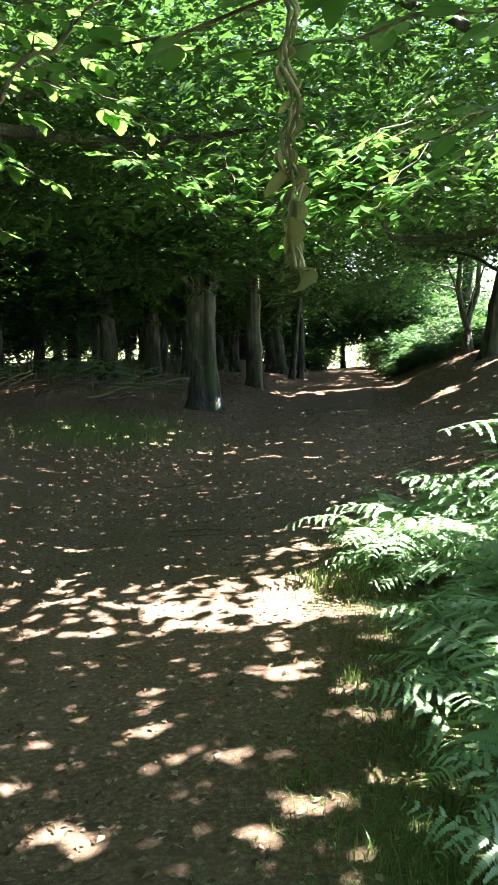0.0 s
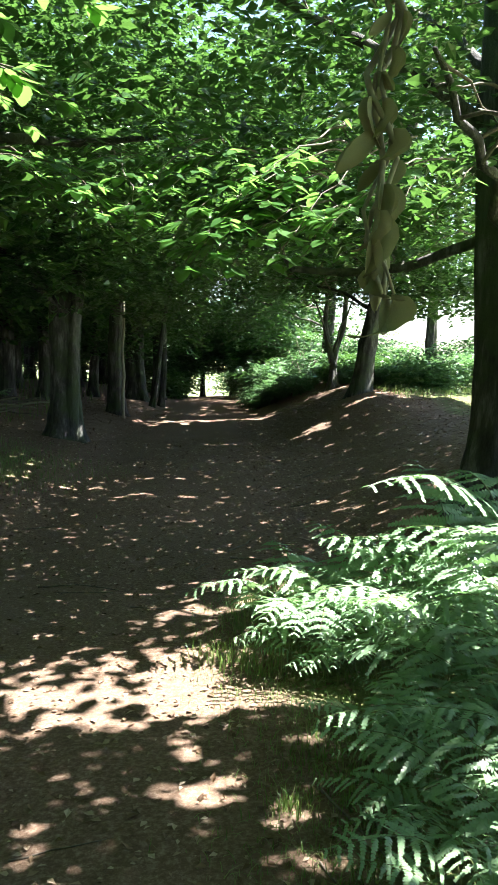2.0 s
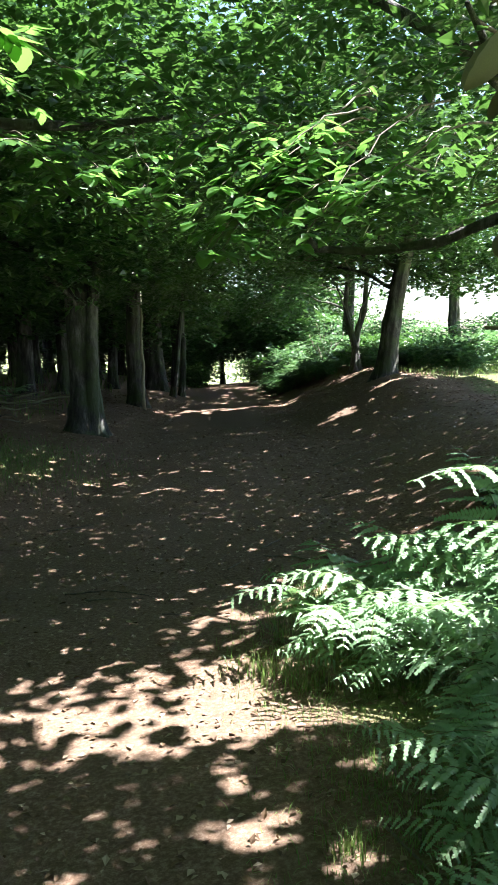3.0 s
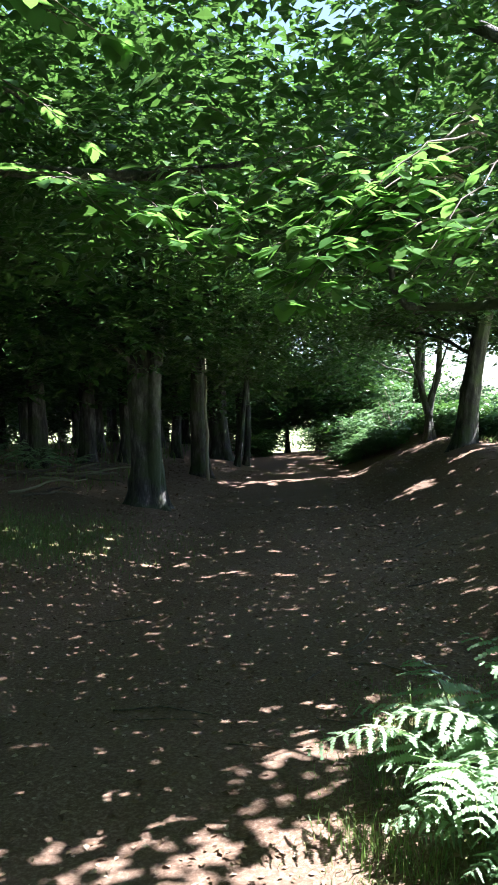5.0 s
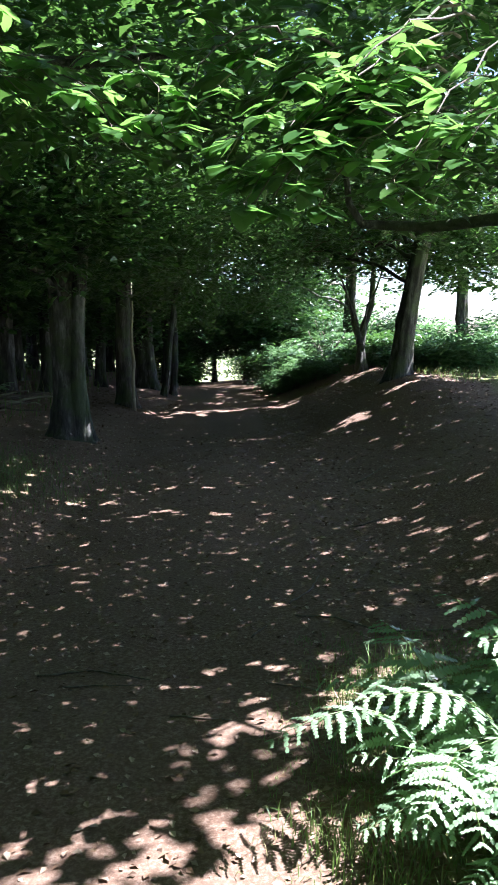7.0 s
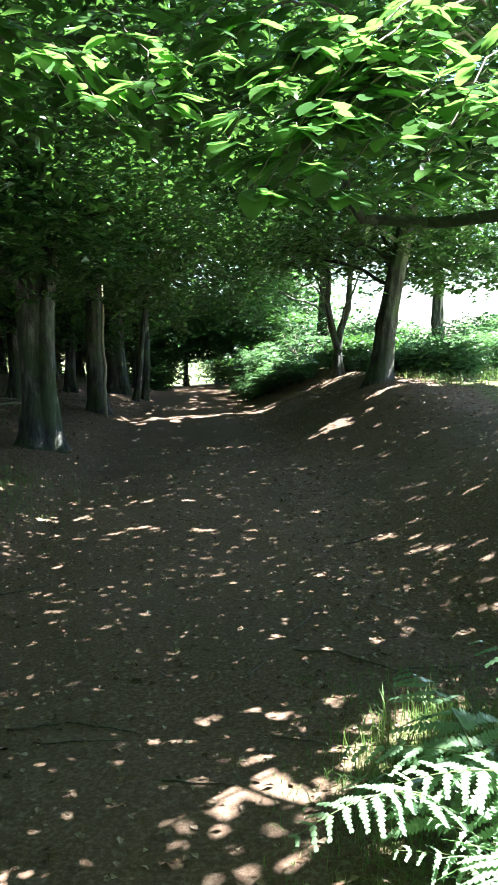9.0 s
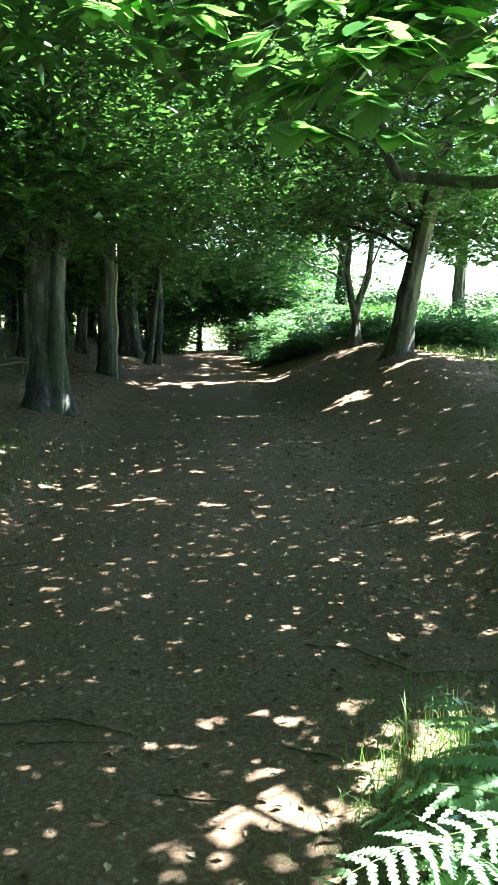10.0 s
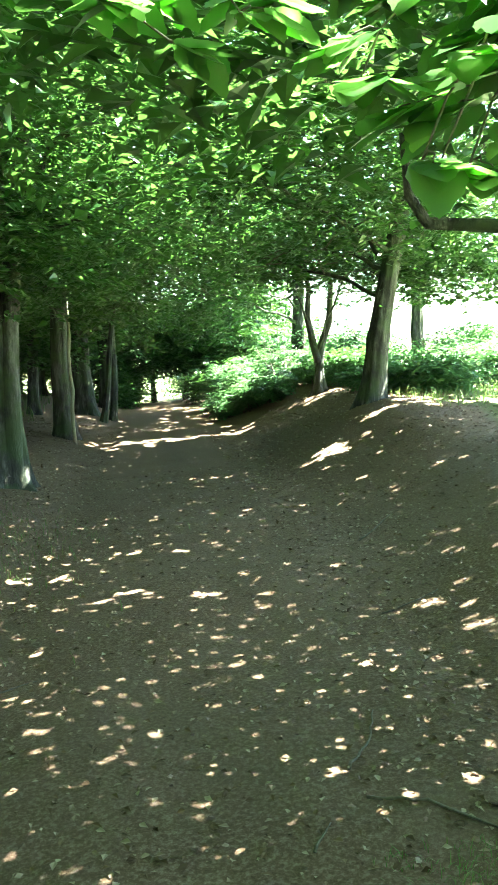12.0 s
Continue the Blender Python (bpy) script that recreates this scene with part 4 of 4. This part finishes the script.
def fern(x, y, scale, n, label, seed, face=None):
    r_ = random.Random(seed)
    root = new("fern")
    root.location = (x, y, float(ground_z(x, y)) - 0.01)
    tagged(root, label, "fern", "ferns beside the path")
    for k in range(n):
        turn = 360 * k / n + r_.uniform(-25, 25) if face is None else face + r_.uniform(-70, 70)
        ob = new("frond", FRONDS[r_.randrange(8)])
        ob.parent = root
        s = scale * r_.uniform(0.6, 1.1)
        ob.matrix_local = pose(r_.uniform(-0.07, 0.07), r_.uniform(-0.07, 0.07), 0, r_.uniform(-14, 6), r_.uniform(-6, 6), turn) @ Matrix.Diagonal((s, s, s, 1))
    return root


SUNNY = "sunlit bracken fern with pale bright arching fronds on the verge"
DIM = "shaded blue-green bracken fern with feathery fronds on the verge"
for k, (x, y, s, n) in enumerate([(0.60, 4.68, 0.90, 8), (0.68, 4.50, 0.82, 8), (0.80, 4.64, 0.95, 8), (0.98, 4.46, 0.92, 8), (1.08, 4.66, 1.0, 8), (0.74, 4.36, 0.62, 7), (1.24, 4.42, 1.0, 8), (1.35, 4.66, 1.1, 7),
                                  (1.55, 4.70, 1.5, 6), (1.85, 4.75, 1.3, 6), (1.45, 4.85, 1.35, 6), (1.75, 5.15, 1.4, 6), (1.70, 4.32, 1.45, 6), (1.05, 4.26, 0.66, 7), (0.64, 4.48, 0.48, 6), (0.88, 4.32, 0.52, 7), (1.22, 4.2, 0.7, 7)]):
    fern(x, y, s, n, SUNNY, 300 + k)
for k, (x, y, s, n) in enumerate([(0.86, 3.35, 0.62, 7), (0.98, 3.05, 0.66, 7), (0.88, 2.75, 0.6, 6), (1.08, 2.5, 0.66, 7), (1.12, 3.3, 0.75, 7), (1.3, 3.0, 0.8, 7), (1.25, 3.65, 0.85, 7), (1.0, 3.7, 0.62, 6), (1.45, 3.5, 0.95, 6),
                                  (1.05, 2.2, 0.55, 6), (1.3, 2.1, 0.7, 6), (1.55, 4.1, 1.0, 6), (1.2, 4.15, 0.75, 6),
                                  (0.76, 3.0, 0.5, 6), (0.8, 3.5, 0.5, 6), (0.8, 2.5, 0.48, 6), (0.92, 2.15, 0.62, 6), (0.94, 1.8, 0.62, 7), (1.2, 1.75, 0.65, 6), (1.18, 2.75, 0.7, 7), (1.4, 2.5, 0.8, 6), (1.6, 3.2, 0.95, 6)]):
    fern(x, y, s, n, DIM, 340 + k)
for k, (x, y, s, n) in enumerate([(2.6, 21.6, 0.9, 6), (2.0, 22.4, 0.9, 6), (2.3, 24.2, 1.0, 6), (3.6, 21.0, 1.0, 6), (3.9, 18.6, 0.9, 6), (4.6, 19.4, 1.0, 6)]):
    fern(x, y, s, n, "light green bracken on the sunny top of the bank", 380 + k)

for k, (x, y, s, n) in enumerate([(-4.6, 16.6, 0.9, 6), (-5.2, 17.2, 1.0, 7), (-5.8, 16.8, 1.0, 6), (-5.0, 18.2, 1.0, 6), (-6.2, 18.0, 1.1, 6), (-4.3, 17.7, 0.8, 6), (-6.8, 16.4, 1.0, 6)]):
    fern(x, y, s, n, "dim bluish bracken growing under the trees", 400 + k)


# ---- grass ----
def blades(x, y, h, lean, width):
    n = len(x)
    z = ground_z(x, y) - 0.005
    ang, tilt = rng.random(n) * 6.283, lean * rng.random(n)
    d = np.stack([np.cos(ang), np.sin(ang)], 1)
    side = np.stack([-d[:, 1], d[:, 0]], 1)
    b = np.stack([x, y], 1)
    def at(t, s):
        xy = b + d * (tilt * h * t * t)[:, None] + side * (s * width)[:, None]
        return np.concatenate([xy, (z + h * t * (1 - 0.3 * tilt * t))[:, None]], 1)
    v = np.stack([at(0.0, -0.5), at(0.0, 0.5), at(0.55, 0.4), at(0.55, -0.4), at(1.0, 0.0)], 1).reshape(-1, 3)
    i = np.arange(n)[:, None] * 5
    return v, [tuple(r) for r in (i + [0, 1, 2, 3]).tolist()] + [tuple(r) for r in (i + [3, 2, 4]).tolist()]


def tuft(x, y, n, h, spread, label, lean=0.9):
    bx, by = x + rng.normal(0, spread, n), y + rng.normal(0, spread, n)
    v, f = blades(bx, by, h * rng.uniform(0.45, 1.15, n), lean, rng.uniform(0.003, 0.006, n))
    return tagged(raw("grass_tuft", v, f, GRASS), label, "grass", kind="stuff")


for x, y, n, h, sp in [(0.43, 3.17, 60, 0.09, 0.03), (0.30, 4.5, 90, 0.12, 0.06), (0.42, 4.38, 80, 0.12, 0.05), (0.18, 4.62, 60, 0.09, 0.05), (0.35, 5.05, 70, 0.09, 0.07), (0.55, 5.6, 90, 0.15, 0.09), (0.72, 5.74, 80, 0.18, 0.09), (0.46, 5.4, 60, 0.1, 0.08), (0.64, 5.45, 60, 0.11, 0.08), (0.88, 5.6, 70, 0.14, 0.1), (0.5, 4.95, 70, 0.09, 0.09), (0.72, 5.1, 70, 0.1, 0.1), (0.6, 2.75, 80, 0.08, 0.08), (0.5, 2.2, 90, 0.08, 0.08), (0.68, 1.95, 110, 0.12, 0.07), (0.66, 3.3, 80, 0.08, 0.08),
                       (0.38, 5.3, 90, 0.09, 0.08), (0.62, 5.35, 80, 0.10, 0.07), (0.78, 2.3, 90, 0.12, 0.06), (0.62, 2.1, 80, 0.09, 0.06), (0.3, 2.45, 50, 0.07, 0.03), (0.9, 1.95, 90, 0.14, 0.06), (0.55, 3.6, 60, 0.08, 0.06)]:
    tuft(x, y, n, h, sp, "tuft of fresh green grass at the path edge")
n = 30000
bx, by = rng.uniform(-0.15, 1.9, n), rng.uniform(1.5, 6.3, n)
ok = bx > 0.26 + 0.12 * np.sin(by * 2.3) + rng.normal(0, 0.13, n)
v, f = blades(bx[ok], by[ok], rng.uniform(0.015, 0.055, ok.sum()), 1.6, rng.uniform(0.002, 0.004, ok.sum()))
tagged(raw("verge_grass", v, f, GRASS), "short mossy grass along the path edge", "grass", kind="stuff")
n = 7000
bx, by = rng.normal(-3.0, 0.75, n), rng.normal(10.9, 0.85, n)
v, f = blades(bx, by, rng.uniform(0.03, 0.12, n), 1.2, rng.uniform(0.003, 0.006, n))
tagged(raw("shade_grass", v, f, GRASS), "patch of low grass at the edge of the wood", "grass", kind="stuff")
n = 9000
bx, by = rng.uniform(3.2, 9.0, n), rng.uniform(14.5, 30, n)
v, f = blades(bx, by, rng.uniform(0.04, 0.2, n), 1.8, rng.uniform(0.006, 0.014, n))
tagged(raw("meadow_grass", v, f, GRASS), "tall sunlit meadow grass on top of the bank", "grass", kind="stuff")
n = 2500
bx, by = rng.uniform(-12, -3.2, n), rng.uniform(15, 32, n)
v, f = blades(bx, by, rng.uniform(0.1, 0.4, n), 1.0, rng.uniform(0.01, 0.02, n))
tagged(raw("wood_undergrowth", v, f, GRASS), "sparse green undergrowth between the trunks", "undergrowth", kind="stuff")

# ---- leaf litter and fallen twigs ----
n = 45000
lx = np.concatenate([rng.uniform(-2.6, 1.6, n // 3), rng.uniform(0.6, 4.2, n // 3), rng.uniform(-7, -1.2, n // 3)])
ly = np.concatenate([1.6 + 14 * rng.random(n // 3) ** 1.5, rng.uniform(6.0, 21.0, n // 3), rng.uniform(8.5, 24.0, n // 3)])
c = np.stack([lx, ly, ground_z(lx, ly) + 0.006], 1)
a = np.stack([rng.normal(0, 1, n), rng.normal(0, 1, n), rng.normal(0, 0.15, n)], 1)
m = np.stack([rng.normal(0, 0.3, n), rng.normal(0, 0.3, n), np.ones(n)], 1)
L = rng.uniform(0.012, 0.038, n) * (1 + 0.04 * ly)
v, f = leaves(c, a, m, L, L * 0.6)
tagged(raw("leaf_litter", v, f, LITTER), "small dry brown fallen leaves scattered over the earth", "leaf litter", kind="stuff")


def fallen(points, r, label, seed):
    ps = [Vector((x, y, float(ground_z(x, y)) + r * 0.7)) for x, y in points]
    out = []
    for i in range(len(ps) - 1):
        for j in range(5):
            q = ps[i].lerp(ps[i + 1], j / 5)
            q.z = float(ground_z(q.x, q.y)) + r * 0.8
            q.x += 0.004 * math.sin(seed + 3 * (i * 5 + j))
            q.y += 0.006 * math.cos(seed * 2 + 2.3 * (i * 5 + j))
            out.append(q)
    out.append(ps[-1])
    v, f = tube(out, [r * (1 - 0.6 * i / (len(out) - 1)) for i in range(len(out))], 6, 0.2, seed)
    return tagged(raw("fallen_twig", v, f, TWIG, None, True), label, "twig", "fallen twigs on the path")


TW = "thin bare fallen twig lying on the earth"
for k, (pts, r) in enumerate([([(0.30, 6.62), (0.5, 6.55), (0.72, 6.28), (1.1, 6.3)], 0.007), ([(0.05, 6.35), (0.14, 6.5)], 0.006), ([(0.28, 6.85), (0.42, 7.05), (0.5, 7.3)], 0.007), ([(-0.95, 6.0), (-0.7, 6.02), (-0.42, 5.9)], 0.007),
                              ([(-0.8, 5.86), (-0.45, 5.84)], 0.005), ([(-0.3, 5.5), (-0.05, 5.42)], 0.005), ([(0.1, 5.75), (0.35, 5.6)], 0.005), ([(-0.4, 3.0), (-0.1, 3.08)], 0.004), ([(0.5, 2.9), (0.62, 2.6)], 0.004),
                              ([(0.55, 3.3), (0.72, 2.85)], 0.005), ([(0.9, 8.6), (1.3, 8.75)], 0.007), ([(-1.5, 8.0), (-1.1, 8.2)], 0.007), ([(1.2, 10.4), (1.6, 10.9)], 0.009)]):
    fallen(pts, r, TW, k)
for k in range(38):
    q_ = random.Random(500 + k)
    x, y, a_ = q_.uniform(-6.6, -3.9), q_.uniform(13.2, 18.2), q_.uniform(-0.7, 0.7)
    l_ = q_.uniform(0.5, 1.3)
    z = float(ground_z(x, y))
    v, f = tube(bent((x, y, z + 0.03), (x + l_ * math.cos(a_), y + l_ * math.sin(a_), float(ground_z(x + l_ * math.cos(a_), y + l_ * math.sin(a_))) + q_.uniform(0.03, 0.35)), 0.03, 6, 0.03, k), [0.025 * (1 - 0.7 * i / 6) for i in range(7)], 6, 0.2, k)
    tagged(raw("fallen_branch", v, f, STRAW if k % 3 == 0 else TWIG, None, True), "dead fallen branch in a brush heap under the trees", "branch", "brush heap")
